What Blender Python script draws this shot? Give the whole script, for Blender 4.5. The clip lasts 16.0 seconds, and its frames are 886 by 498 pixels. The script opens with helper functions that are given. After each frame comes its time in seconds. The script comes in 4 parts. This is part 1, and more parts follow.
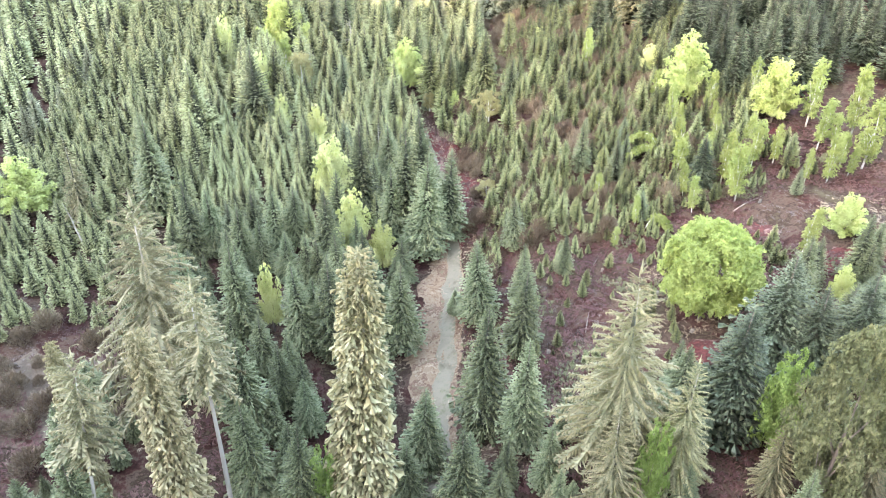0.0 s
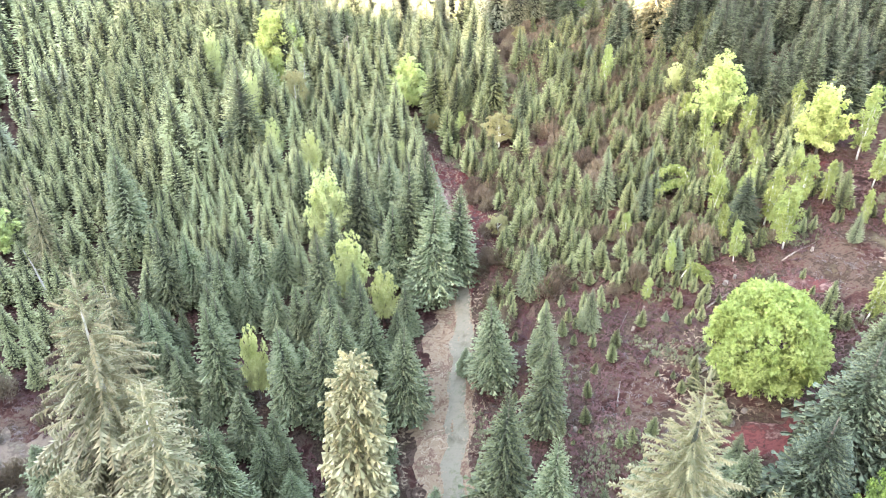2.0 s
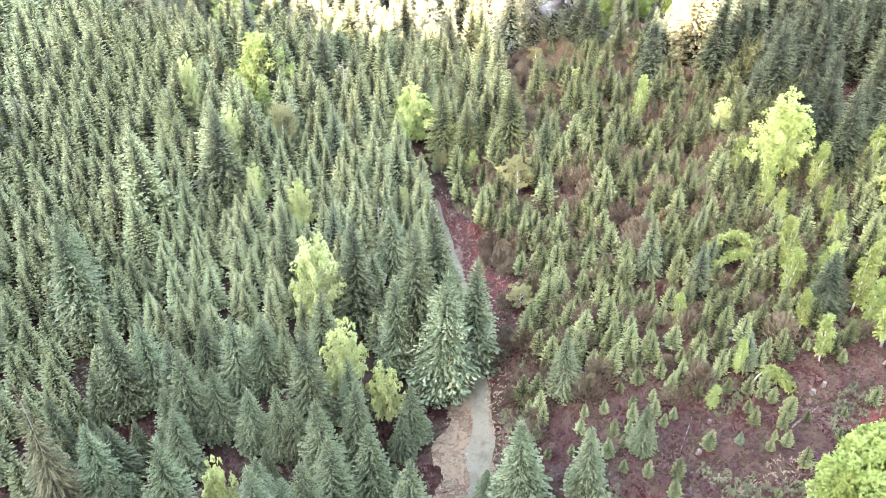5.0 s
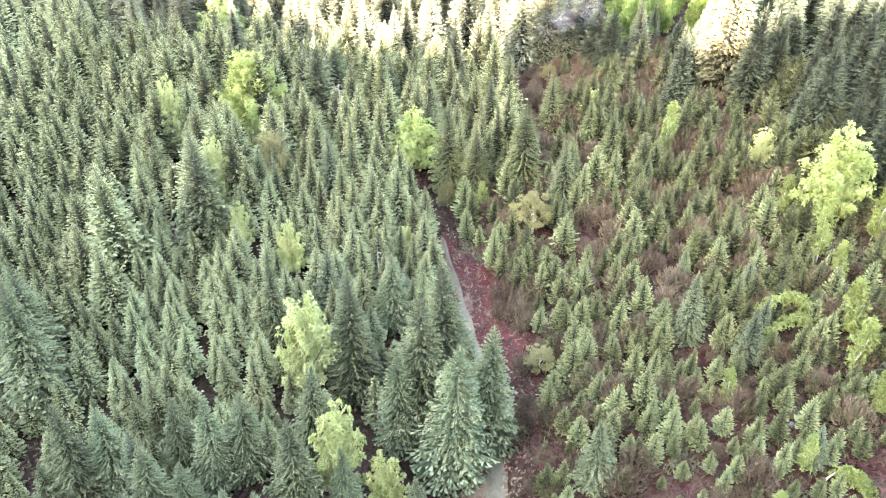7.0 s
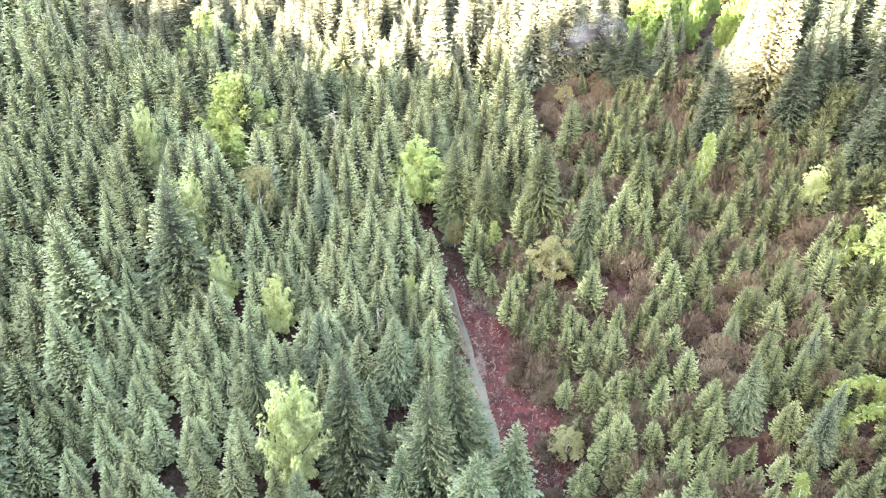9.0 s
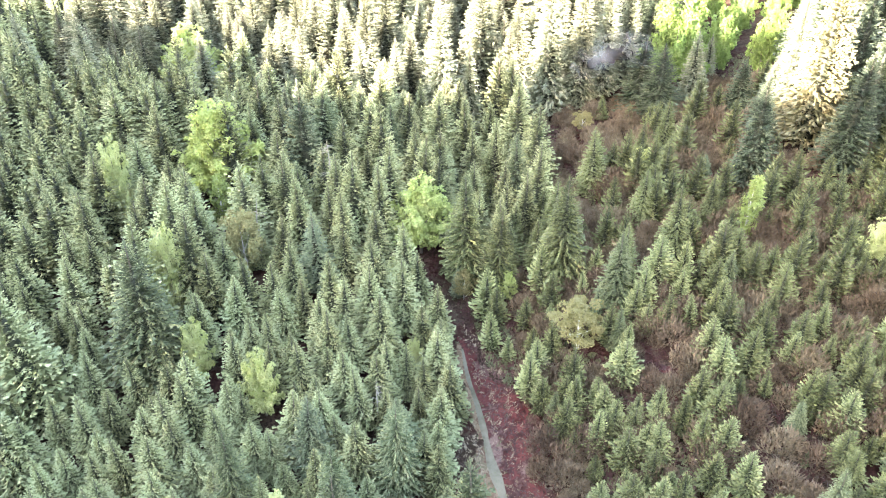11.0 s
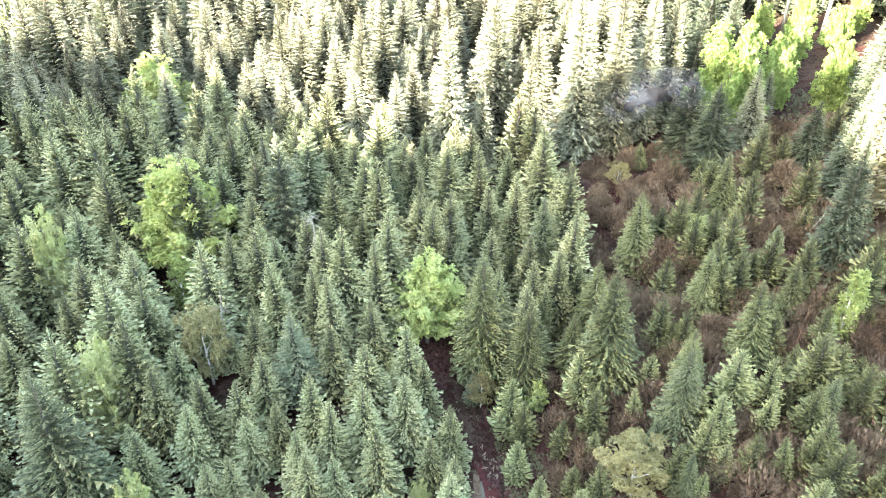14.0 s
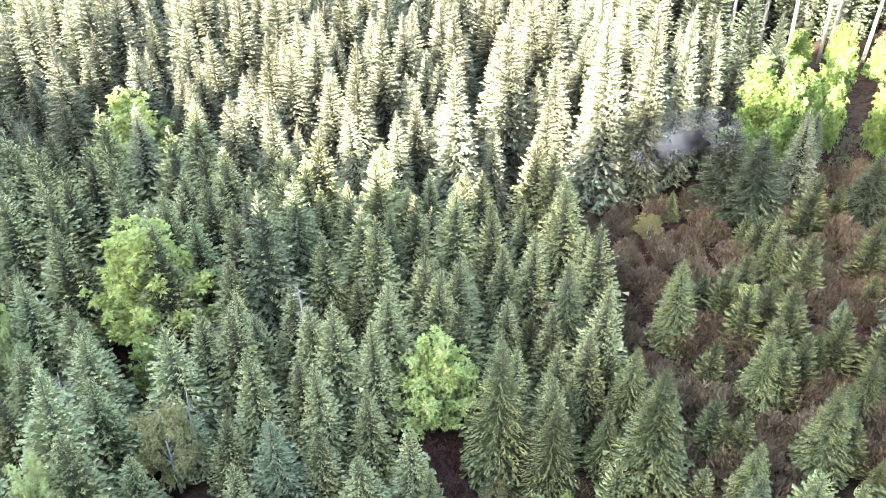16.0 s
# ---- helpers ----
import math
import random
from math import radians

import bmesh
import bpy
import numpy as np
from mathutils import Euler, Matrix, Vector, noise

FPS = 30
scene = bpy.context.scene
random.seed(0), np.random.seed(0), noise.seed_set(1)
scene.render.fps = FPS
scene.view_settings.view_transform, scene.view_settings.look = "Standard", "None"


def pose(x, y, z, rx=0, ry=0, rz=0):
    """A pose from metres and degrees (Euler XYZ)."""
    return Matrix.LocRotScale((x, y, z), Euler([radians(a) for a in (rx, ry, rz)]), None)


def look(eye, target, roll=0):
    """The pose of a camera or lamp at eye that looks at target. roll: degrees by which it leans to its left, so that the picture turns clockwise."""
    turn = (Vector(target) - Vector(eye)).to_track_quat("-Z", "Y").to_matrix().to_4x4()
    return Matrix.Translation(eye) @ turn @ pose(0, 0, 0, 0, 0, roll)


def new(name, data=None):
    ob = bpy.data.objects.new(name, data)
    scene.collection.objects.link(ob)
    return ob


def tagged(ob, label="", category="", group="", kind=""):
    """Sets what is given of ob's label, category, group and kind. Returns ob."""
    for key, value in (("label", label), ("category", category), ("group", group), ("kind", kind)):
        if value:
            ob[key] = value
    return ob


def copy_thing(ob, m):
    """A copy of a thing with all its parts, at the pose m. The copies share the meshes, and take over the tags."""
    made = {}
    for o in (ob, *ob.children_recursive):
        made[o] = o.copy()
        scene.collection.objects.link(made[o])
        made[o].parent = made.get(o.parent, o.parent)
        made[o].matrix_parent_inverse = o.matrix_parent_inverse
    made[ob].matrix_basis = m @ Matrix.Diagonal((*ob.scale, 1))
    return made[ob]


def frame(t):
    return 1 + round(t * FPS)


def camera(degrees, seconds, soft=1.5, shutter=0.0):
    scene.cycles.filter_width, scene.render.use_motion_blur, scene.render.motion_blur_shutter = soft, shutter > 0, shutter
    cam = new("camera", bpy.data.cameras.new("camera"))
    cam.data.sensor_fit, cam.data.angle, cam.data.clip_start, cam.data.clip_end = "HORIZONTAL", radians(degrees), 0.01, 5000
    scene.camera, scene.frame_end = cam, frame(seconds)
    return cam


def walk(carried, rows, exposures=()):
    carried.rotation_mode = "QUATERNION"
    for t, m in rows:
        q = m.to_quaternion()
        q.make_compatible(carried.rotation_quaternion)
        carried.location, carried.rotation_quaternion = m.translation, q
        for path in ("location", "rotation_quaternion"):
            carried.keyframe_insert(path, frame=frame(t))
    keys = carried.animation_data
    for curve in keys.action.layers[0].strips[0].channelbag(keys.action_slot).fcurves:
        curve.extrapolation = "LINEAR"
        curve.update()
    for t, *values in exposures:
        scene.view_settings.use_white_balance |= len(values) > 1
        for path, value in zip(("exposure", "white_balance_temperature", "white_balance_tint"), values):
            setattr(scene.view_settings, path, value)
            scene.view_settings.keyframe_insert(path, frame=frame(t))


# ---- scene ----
cam = camera(65.0, 16.0, soft=1.0)
METRES, EYE, TILT, LEAN, TURN = 80.0, 40.0, -30.1, 0.0, 0.0
ROWS = [
    (0.0, 0.0, 0.0, 0.0, -0.0, 0.0, -0.0),
    (0.5, -0.0028, 0.0307, 0.0176, 0.01, 0.02, 0.01),
    (1.0, -0.0053, 0.0613, 0.0351, 0.03, 0.04, 0.01),
    (1.5, -0.0081, 0.0919, 0.0526, 0.04, 0.05, 0.02),
    (2.0, -0.0108, 0.1223, 0.0701, 0.05, 0.06, 0.03),
    (2.5, -0.0134, 0.1527, 0.0878, 0.05, 0.05, 0.05),
    (3.0, -0.0161, 0.1831, 0.1052, 0.06, 0.06, 0.06),
    (3.5, -0.0191, 0.2132, 0.1221, 0.04, 0.08, 0.06),
    (4.0, -0.0219, 0.2428, 0.1398, 0.04, 0.08, 0.09),
    (6.5, -0.0352, 0.3922, 0.2267, 0.05, 0.09, 0.16),
    (7.0, -0.0378, 0.4217, 0.2438, 0.04, 0.1, 0.16),
    (7.5, -0.0408, 0.4514, 0.261, 0.04, 0.1, 0.18),
    (8.0, -0.0434, 0.4813, 0.2785, 0.05, 0.09, 0.21),
    (8.5, -0.0462, 0.5111, 0.2959, 0.03, 0.1, 0.22),
    (9.0, -0.049, 0.5411, 0.3133, 0.02, 0.11, 0.23),
    (11.5, -0.0617, 0.6922, 0.4012, -0.04, 0.14, 0.3),
    (12.0, -0.0637, 0.7225, 0.4187, -0.04, 0.17, 0.31),
    (12.5, -0.0662, 0.7526, 0.4361, -0.06, 0.19, 0.31),
    (13.0, -0.0678, 0.7826, 0.4539, -0.04, 0.17, 0.31),
    (13.5, -0.0703, 0.8127, 0.4708, -0.07, 0.22, 0.31),
    (14.0, -0.0723, 0.8428, 0.4881, -0.06, 0.23, 0.32),
    (14.5, -0.0748, 0.8725, 0.5054, -0.09, 0.25, 0.31),
    (15.0, -0.0761, 0.9023, 0.5224, -0.04, 0.29, 0.32),
    (15.5, -0.0789, 0.9306, 0.5397, -0.09, 0.52, 0.31),
    (16.0, -0.0808, 0.9546, 0.5548, -0.09, 1.02, 0.35),
]
walk(cam, [(t, pose(0, 0, EYE, TILT, LEAN, TURN) @ pose(METRES * x, METRES * y, METRES * z, 90 + pitch, roll, yaw)) for t, x, y, z, yaw, pitch, roll in ROWS],
     exposures=[(0.0, 5.25, 8300, 19), (4.0, 5.18, 8200, 19), (9.0, 4.95, 8000, 16), (12.5, 4.74, 7800, 14), (14.5, 4.53, 7600, 13), (16.0, 4.27, 7400, 12)])

# ---------------------------------------------------------------- light
SUN_WAY = Vector((0.75, 0.66, -0.258)).normalized()
world = bpy.data.worlds.new("sky")
scene.world = world
world.use_nodes = True
wn = world.node_tree
sky = wn.nodes.new("ShaderNodeTexSky")
sky.sky_type = "NISHITA"
sky.sun_disc = False
sky.sun_elevation = radians(14.5)
sky.sun_rotation = radians(228.7)
wn.nodes["Background"].inputs[1].default_value = 0.15
wn.links.new(sky.outputs[0], wn.nodes["Background"].inputs[0])

sun_data = bpy.data.lights.new("sun", "SUN")
sun_data.energy, sun_data.angle, sun_data.color = 3.5, radians(0.5), (1.0, 0.98, 0.965)
sun = new("sun", sun_data)
sun.matrix_world = look((0, 0, 100), Vector((0, 0, 100)) + SUN_WAY)


# ---------------------------------------------------------------- materials
def material(name):
    m = bpy.data.materials.new(name)
    m.use_nodes = True
    n = m.node_tree.nodes
    n.clear()
    return m, n, m.node_tree.links


def node(n, kind, **values):
    made = n.new(kind)
    for key, value in values.items():
        made.inputs[key.replace("_", " ")].default_value = value
    return made


def ramp(n, stops):
    r = n.new("ShaderNodeValToRGB")
    e = r.color_ramp.elements
    e[0].position, e[0].color = stops[0][0], (*stops[0][1], 1)
    e[1].position, e[1].color = stops[-1][0], (*stops[-1][1], 1)
    for at, colour in stops[1:-1]:
        e.new(at).color = (*colour, 1)
    return r


def leaf_material(name, dark, mid, light, size=0.3, through_share=0.08, rough=0.55, swing=0.022, tone=0.5):
    """Foliage: tone from tree to tree, from patch to patch and from leaf to leaf; some light goes through."""
    m, n, l = material(name)
    geo, info = n.new("ShaderNodeNewGeometry"), n.new("ShaderNodeObjectInfo")
    patch = node(n, "ShaderNodeTexNoise", Scale=size, Detail=3.0)
    fine = node(n, "ShaderNodeTexNoise", Scale=2.6, Detail=2.0)
    l.new(geo.outputs["Position"], patch.inputs["Vector"])
    l.new(geo.outputs["Position"], fine.inputs["Vector"])
    a = n.new("ShaderNodeMath"); a.operation = "MULTIPLY_ADD"
    a.inputs[1].default_value, a.inputs[2].default_value = tone, 0.12 - 0.4 * tone
    l.new(info.outputs["Random"], a.inputs[0])
    b = n.new("ShaderNodeMath"); b.operation = "MULTIPLY_ADD"
    b.inputs[1].default_value = 0.16
    l.new(geo.outputs["Random Per Island"], b.inputs[0])
    l.new(a.outputs[0], b.inputs[2])
    c = n.new("ShaderNodeMath"); c.operation = "MULTIPLY_ADD"
    c.inputs[1].default_value = 0.7
    l.new(patch.outputs["Fac"], c.inputs[0])
    l.new(b.outputs[0], c.inputs[2])
    d = n.new("ShaderNodeMath"); d.operation = "MULTIPLY_ADD"
    d.inputs[1].default_value = 0.35
    l.new(fine.outputs["Fac"], d.inputs[0])
    l.new(c.outputs[0], d.inputs[2])
    r = ramp(n, [(0.35, dark), (0.68, mid), (1.0, light)])
    l.new(d.outputs[0], r.inputs[0])
    shift = n.new("ShaderNodeMapRange")
    shift.inputs["To Min"].default_value, shift.inputs["To Max"].default_value = 0.497 - swing, 0.497 + swing
    l.new(info.outputs["Random"], shift.inputs["Value"])
    hue = n.new("ShaderNodeHueSaturation")
    l.new(shift.outputs[0], hue.inputs["Hue"])
    l.new(r.outputs[0], hue.inputs["Color"])
    r = hue
    skin = node(n, "ShaderNodeBsdfPrincipled", Roughness=rough)
    skin.inputs["Specular IOR Level"].default_value = 0.3
    thin = n.new("ShaderNodeBsdfTranslucent")
    l.new(r.outputs[0], skin.inputs["Base Color"])
    l.new(r.outputs[0], thin.inputs["Color"])
    mix = node(n, "ShaderNodeMixShader", Fac=through_share)
    l.new(skin.outputs[0], mix.inputs[1])
    l.new(thin.outputs[0], mix.inputs[2])
    out = n.new("ShaderNodeOutputMaterial")
    l.new(mix.outputs[0], out.inputs["Surface"])
    return m


def bark_material(name, dark, light, scale=6.0, stripes=0.25):
    m, n, l = material(name)
    co = n.new("ShaderNodeTexCoord")
    stretch = node(n, "ShaderNodeMapping", Scale=(1.0, 1.0, stripes))
    l.new(co.outputs["Object"], stretch.inputs["Vector"])
    t = node(n, "ShaderNodeTexNoise", Scale=scale, Detail=5.0, Roughness=0.65)
    l.new(stretch.outputs[0], t.inputs["Vector"])
    r = ramp(n, [(0.36, dark), (0.62, light)])
    l.new(t.outputs["Fac"], r.inputs[0])
    bump = node(n, "ShaderNodeBump", Strength=0.6, Distance=0.03)
    l.new(t.outputs["Fac"], bump.inputs["Height"])
    skin = node(n, "ShaderNodeBsdfPrincipled", Roughness=0.85)
    l.new(r.outputs[0], skin.inputs["Base Color"])
    l.new(bump.outputs[0], skin.inputs["Normal"])
    out = n.new("ShaderNodeOutputMaterial")
    l.new(skin.outputs[0], out.inputs["Surface"])
    return m


def soil_material(name, stops, big=0.09, bump_size=0.12):
    """Litter and low dead growth: broad drifts, patches and fine grain."""
    m, n, l = material(name)
    geo = n.new("ShaderNodeNewGeometry")
    drift = node(n, "ShaderNodeTexNoise", Scale=big, Detail=6.0, Roughness=0.62, Distortion=0.6)
    grain = node(n, "ShaderNodeTexNoise", Scale=2.2, Detail=8.0, Roughness=0.75)
    for t in (drift, grain):
        l.new(geo.outputs["Position"], t.inputs["Vector"])
    add = n.new("ShaderNodeMath"); add.operation = "MULTIPLY_ADD"
    add.inputs[1].default_value = 0.55
    l.new(grain.outputs["Fac"], add.inputs[0])
    l.new(drift.outputs["Fac"], add.inputs[2])
    r = ramp(n, stops)
    l.new(add.outputs[0], r.inputs[0])
    bump = node(n, "ShaderNodeBump", Strength=0.9, Distance=bump_size)
    l.new(grain.outputs["Fac"], bump.inputs["Height"])
    skin = node(n, "ShaderNodeBsdfPrincipled", Roughness=0.95)
    skin.inputs["Specular IOR Level"].default_value = 0.1
    l.new(r.outputs[0], skin.inputs["Base Color"])
    l.new(bump.outputs[0], skin.inputs["Normal"])
    out = n.new("ShaderNodeOutputMaterial")
    l.new(skin.outputs[0], out.inputs["Surface"])
    return m


# inner needles darker, tips paler: new growth, plus form shading put into colour
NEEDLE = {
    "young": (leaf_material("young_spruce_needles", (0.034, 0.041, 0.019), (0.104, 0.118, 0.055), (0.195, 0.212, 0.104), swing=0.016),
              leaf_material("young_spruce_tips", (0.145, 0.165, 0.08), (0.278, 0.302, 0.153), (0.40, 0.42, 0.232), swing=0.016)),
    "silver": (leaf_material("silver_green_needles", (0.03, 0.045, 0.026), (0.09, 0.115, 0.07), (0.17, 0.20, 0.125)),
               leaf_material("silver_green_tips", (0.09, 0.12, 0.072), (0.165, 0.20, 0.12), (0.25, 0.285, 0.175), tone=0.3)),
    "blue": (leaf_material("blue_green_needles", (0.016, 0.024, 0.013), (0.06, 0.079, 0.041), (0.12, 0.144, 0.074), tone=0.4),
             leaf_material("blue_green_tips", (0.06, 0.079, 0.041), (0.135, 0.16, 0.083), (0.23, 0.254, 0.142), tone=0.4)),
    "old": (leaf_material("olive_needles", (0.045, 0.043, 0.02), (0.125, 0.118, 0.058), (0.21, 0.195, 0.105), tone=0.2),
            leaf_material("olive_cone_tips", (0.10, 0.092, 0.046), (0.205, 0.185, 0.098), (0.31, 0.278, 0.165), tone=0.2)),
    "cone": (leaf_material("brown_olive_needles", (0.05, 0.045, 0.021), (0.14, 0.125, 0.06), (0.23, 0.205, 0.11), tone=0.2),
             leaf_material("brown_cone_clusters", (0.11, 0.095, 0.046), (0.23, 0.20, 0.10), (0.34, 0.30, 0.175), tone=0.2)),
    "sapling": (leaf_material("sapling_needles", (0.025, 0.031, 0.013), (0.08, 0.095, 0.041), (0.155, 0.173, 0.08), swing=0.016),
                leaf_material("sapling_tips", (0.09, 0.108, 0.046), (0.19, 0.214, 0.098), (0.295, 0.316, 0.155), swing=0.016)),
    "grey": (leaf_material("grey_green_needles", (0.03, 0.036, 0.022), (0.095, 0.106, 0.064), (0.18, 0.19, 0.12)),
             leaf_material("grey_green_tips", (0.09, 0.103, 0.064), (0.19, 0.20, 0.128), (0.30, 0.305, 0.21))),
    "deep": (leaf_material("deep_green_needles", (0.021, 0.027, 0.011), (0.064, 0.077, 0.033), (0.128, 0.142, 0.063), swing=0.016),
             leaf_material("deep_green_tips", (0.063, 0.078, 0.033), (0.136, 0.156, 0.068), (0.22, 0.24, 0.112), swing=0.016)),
    # for dark spruces, and for the shade over the eastern wood
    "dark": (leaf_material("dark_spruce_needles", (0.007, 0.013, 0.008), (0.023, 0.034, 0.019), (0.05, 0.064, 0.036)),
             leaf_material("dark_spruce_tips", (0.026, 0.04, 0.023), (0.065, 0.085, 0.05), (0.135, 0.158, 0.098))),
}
# near-black core colour, painted in as the shade between boughs
GAP_SHADE = leaf_material("crown_gap_shade", (0.008, 0.010, 0.006), (0.02, 0.024, 0.014), (0.042, 0.045, 0.028), 0.3, 0.0, swing=0.005, tone=0.15)
NEEDLE = {tint: pair + (GAP_SHADE,) for tint, pair in NEEDLE.items()}
LEAF_BRIGHT = leaf_material("spring_leaves", (0.10, 0.148, 0.031), (0.235, 0.30, 0.086), (0.365, 0.425, 0.165), 0.5, 0.32, swing=0.008, tone=0.15)
LEAF_PALE = leaf_material("pale_spring_leaves", (0.16, 0.21, 0.055), (0.36, 0.42, 0.145), (0.50, 0.55, 0.25), 0.5, 0.32, swing=0.008, tone=0.15)
LEAF_YELLOW = leaf_material("yellow_green_leaves", (0.21, 0.24, 0.075), (0.41, 0.44, 0.18), (0.56, 0.58, 0.31), 0.5, 0.32, swing=0.006, tone=0.15)
LEAF_BIRCH = leaf_material("birch_leaves", (0.095, 0.125, 0.035), (0.205, 0.255, 0.078), (0.33, 0.375, 0.14), 0.5, 0.32, swing=0.012, tone=0.15)
LEAF_GREEN = leaf_material("fresh_green_leaves", (0.07, 0.12, 0.025), (0.16, 0.245, 0.065), (0.28, 0.37, 0.14), 0.5, 0.32, swing=0.008, tone=0.15)
LEAF_OLIVE = leaf_material("dull_olive_leaves", (0.05, 0.06, 0.025), (0.12, 0.13, 0.06), (0.21, 0.21, 0.11), 0.3, 0.15, swing=0.006, tone=0.15)
LEAF_BROWN = leaf_material("budding_brown_leaves", (0.11, 0.10, 0.04), (0.225, 0.205, 0.088), (0.33, 0.30, 0.15), 0.3, 0.2, swing=0.006, tone=0.15)
TWIG_RED = leaf_material("bare_red_twigs", (0.036, 0.025, 0.018), (0.10, 0.069, 0.045), (0.195, 0.15, 0.10), 0.3, 0.05, swing=0.01, tone=0.15)
FERN_RED = leaf_material("dead_bracken", (0.02, 0.007, 0.006), (0.06, 0.02, 0.016), (0.14, 0.078, 0.06), 0.2, 0.1, swing=0.005, tone=0.15)
GRASS_TAN = leaf_material("withered_grass", (0.085, 0.058, 0.036), (0.18, 0.125, 0.08), (0.30, 0.235, 0.165), 0.3, 0.1, swing=0.005, tone=0.15)
BRASH = leaf_material("grey_brash", (0.024, 0.017, 0.015), (0.06, 0.043, 0.037), (0.13, 0.10, 0.085), 0.3, 0.0, swing=0.005, tone=0.15)
HEATHER = leaf_material("olive_heather", (0.035, 0.04, 0.018), (0.085, 0.09, 0.04), (0.17, 0.16, 0.082), 0.4, 0.05, swing=0.01, tone=0.15)
BARK = bark_material("spruce_bark", (0.07, 0.055, 0.045), (0.20, 0.165, 0.135))
BARK_PALE = bark_material("pale_spruce_bark", (0.17, 0.15, 0.125), (0.36, 0.335, 0.29), 4.0)
BARK_BIRCH = bark_material("birch_bark", (0.16, 0.15, 0.14), (0.72, 0.70, 0.65), 5.0, 1.6)
SOIL = soil_material("forest_floor", [(0.50, (0.008, 0.005, 0.004)), (0.62, (0.027, 0.011, 0.009)), (0.70, (0.045, 0.019, 0.015)), (0.77, (0.076, 0.052, 0.037)),
                                      (0.83, (0.026, 0.013, 0.010)), (0.90, (0.052, 0.039, 0.024)), (1.0, (0.072, 0.06, 0.036))], 0.22)
CRIMSON = soil_material("crimson_bracken_litter", [(0.5, (0.02, 0.006, 0.006)), (0.65, (0.066, 0.018, 0.017)), (0.76, (0.11, 0.036, 0.032)), (0.84, (0.05, 0.018, 0.016)), (0.95, (0.16, 0.10, 0.085))], 0.35, 0.1)
VERGE = soil_material("tan_litter", [(0.5, (0.05, 0.026, 0.017)), (0.62, (0.11, 0.062, 0.04)), (0.70, (0.17, 0.115, 0.074)), (0.77, (0.205, 0.15, 0.10)), (0.83, (0.10, 0.05, 0.036)), (0.90, (0.155, 0.115, 0.075)), (1.0, (0.11, 0.10, 0.06))], 0.35, 0.1)
STRAW = soil_material("withered_straw", [(0.5, (0.04, 0.026, 0.02)), (0.65, (0.085, 0.06, 0.045)), (0.76, (0.125, 0.095, 0.07)), (0.84, (0.07, 0.05, 0.038)), (0.95, (0.105, 0.088, 0.06))], 0.3, 0.08)
TRACK = soil_material("grassy_track", [(0.5, (0.075, 0.066, 0.045)), (0.7, (0.135, 0.12, 0.085)), (0.85, (0.165, 0.142, 0.105)), (1.0, (0.10, 0.105, 0.062))], 0.4, 0.06)
HILL = soil_material("wooded_hillside", [(0.5, (0.02, 0.03, 0.02)), (0.75, (0.05, 0.07, 0.04)), (1.0, (0.08, 0.09, 0.05))], 0.02, 1.0)


# ---------------------------------------------------------------- the lie of the land
def lie(x, y):
    """Height of the ground: a shallow valley that climbs ahead, steeper on its eastern side."""
    x, y = np.asarray(x, float), np.asarray(y, float)
    u, v = 1.25 * np.tanh(x / 50), 2.25 * np.tanh((y - 95) / 90)
    z = (-3.0 + 5.37 * u + 6.23 * v + 6.28 * u * u - 1.12 * u * v + 0.63 * v * v + 1.31 * u ** 3 - 1.36 * u * u * v
         - 3.81 * np.exp(-((x + 2) / 10) ** 2))
    near = np.exp(-(x / 150) ** 2 - ((y - 90) / 150) ** 2)
    rough = 0.22 * np.sin(0.9 * x + 1.3 * np.sin(0.35 * y)) * np.sin(0.8 * y + np.sin(0.5 * x)) + 0.3 * np.sin(0.31 * x + 0.2 * y) * np.sin(0.27 * y - 0.13 * x)
    return z + rough * near


def track_middle(y):
    return np.interp(y, [30, 50, 66, 76, 84, 97, 109, 114, 121, 127], [-1.5, -0.4, 0.4, 1.2, 1.6, 0.4, -1.5, -2.5, -3.6, -4.4])


# ---------------------------------------------------------------- mesh helpers
def mesh_of(name, verts, tris, mats, index=None):
    me = bpy.data.meshes.new(name)
    verts, tris = np.asarray(verts, np.float32), np.asarray(tris, np.int32)
    me.vertices.add(len(verts))
    me.vertices.foreach_set("co", verts.ravel())
    me.loops.add(tris.size)
    me.loops.foreach_set("vertex_index", tris.ravel())
    me.polygons.add(len(tris))
    me.polygons.foreach_set("loop_start", np.arange(0, tris.size, 3, dtype=np.int32))
    me.polygons.foreach_set("loop_total", np.full(len(tris), 3, np.int32))
    for m in mats:
        me.materials.append(m)
    if index is not None:
        me.polygons.foreach_set("material_index", np.asarray(index, np.int32))
    me.update(calc_edges=True)
    return me


def join(pieces):
    """Several (verts, tris, index) as one."""
    v, f, i, base = [], [], [], 0
    for a, b, c in pieces:
        v.append(a), f.append(b + base), i.append(c)
        base += len(a)
    return np.concatenate(v), np.concatenate(f), np.concatenate(i)


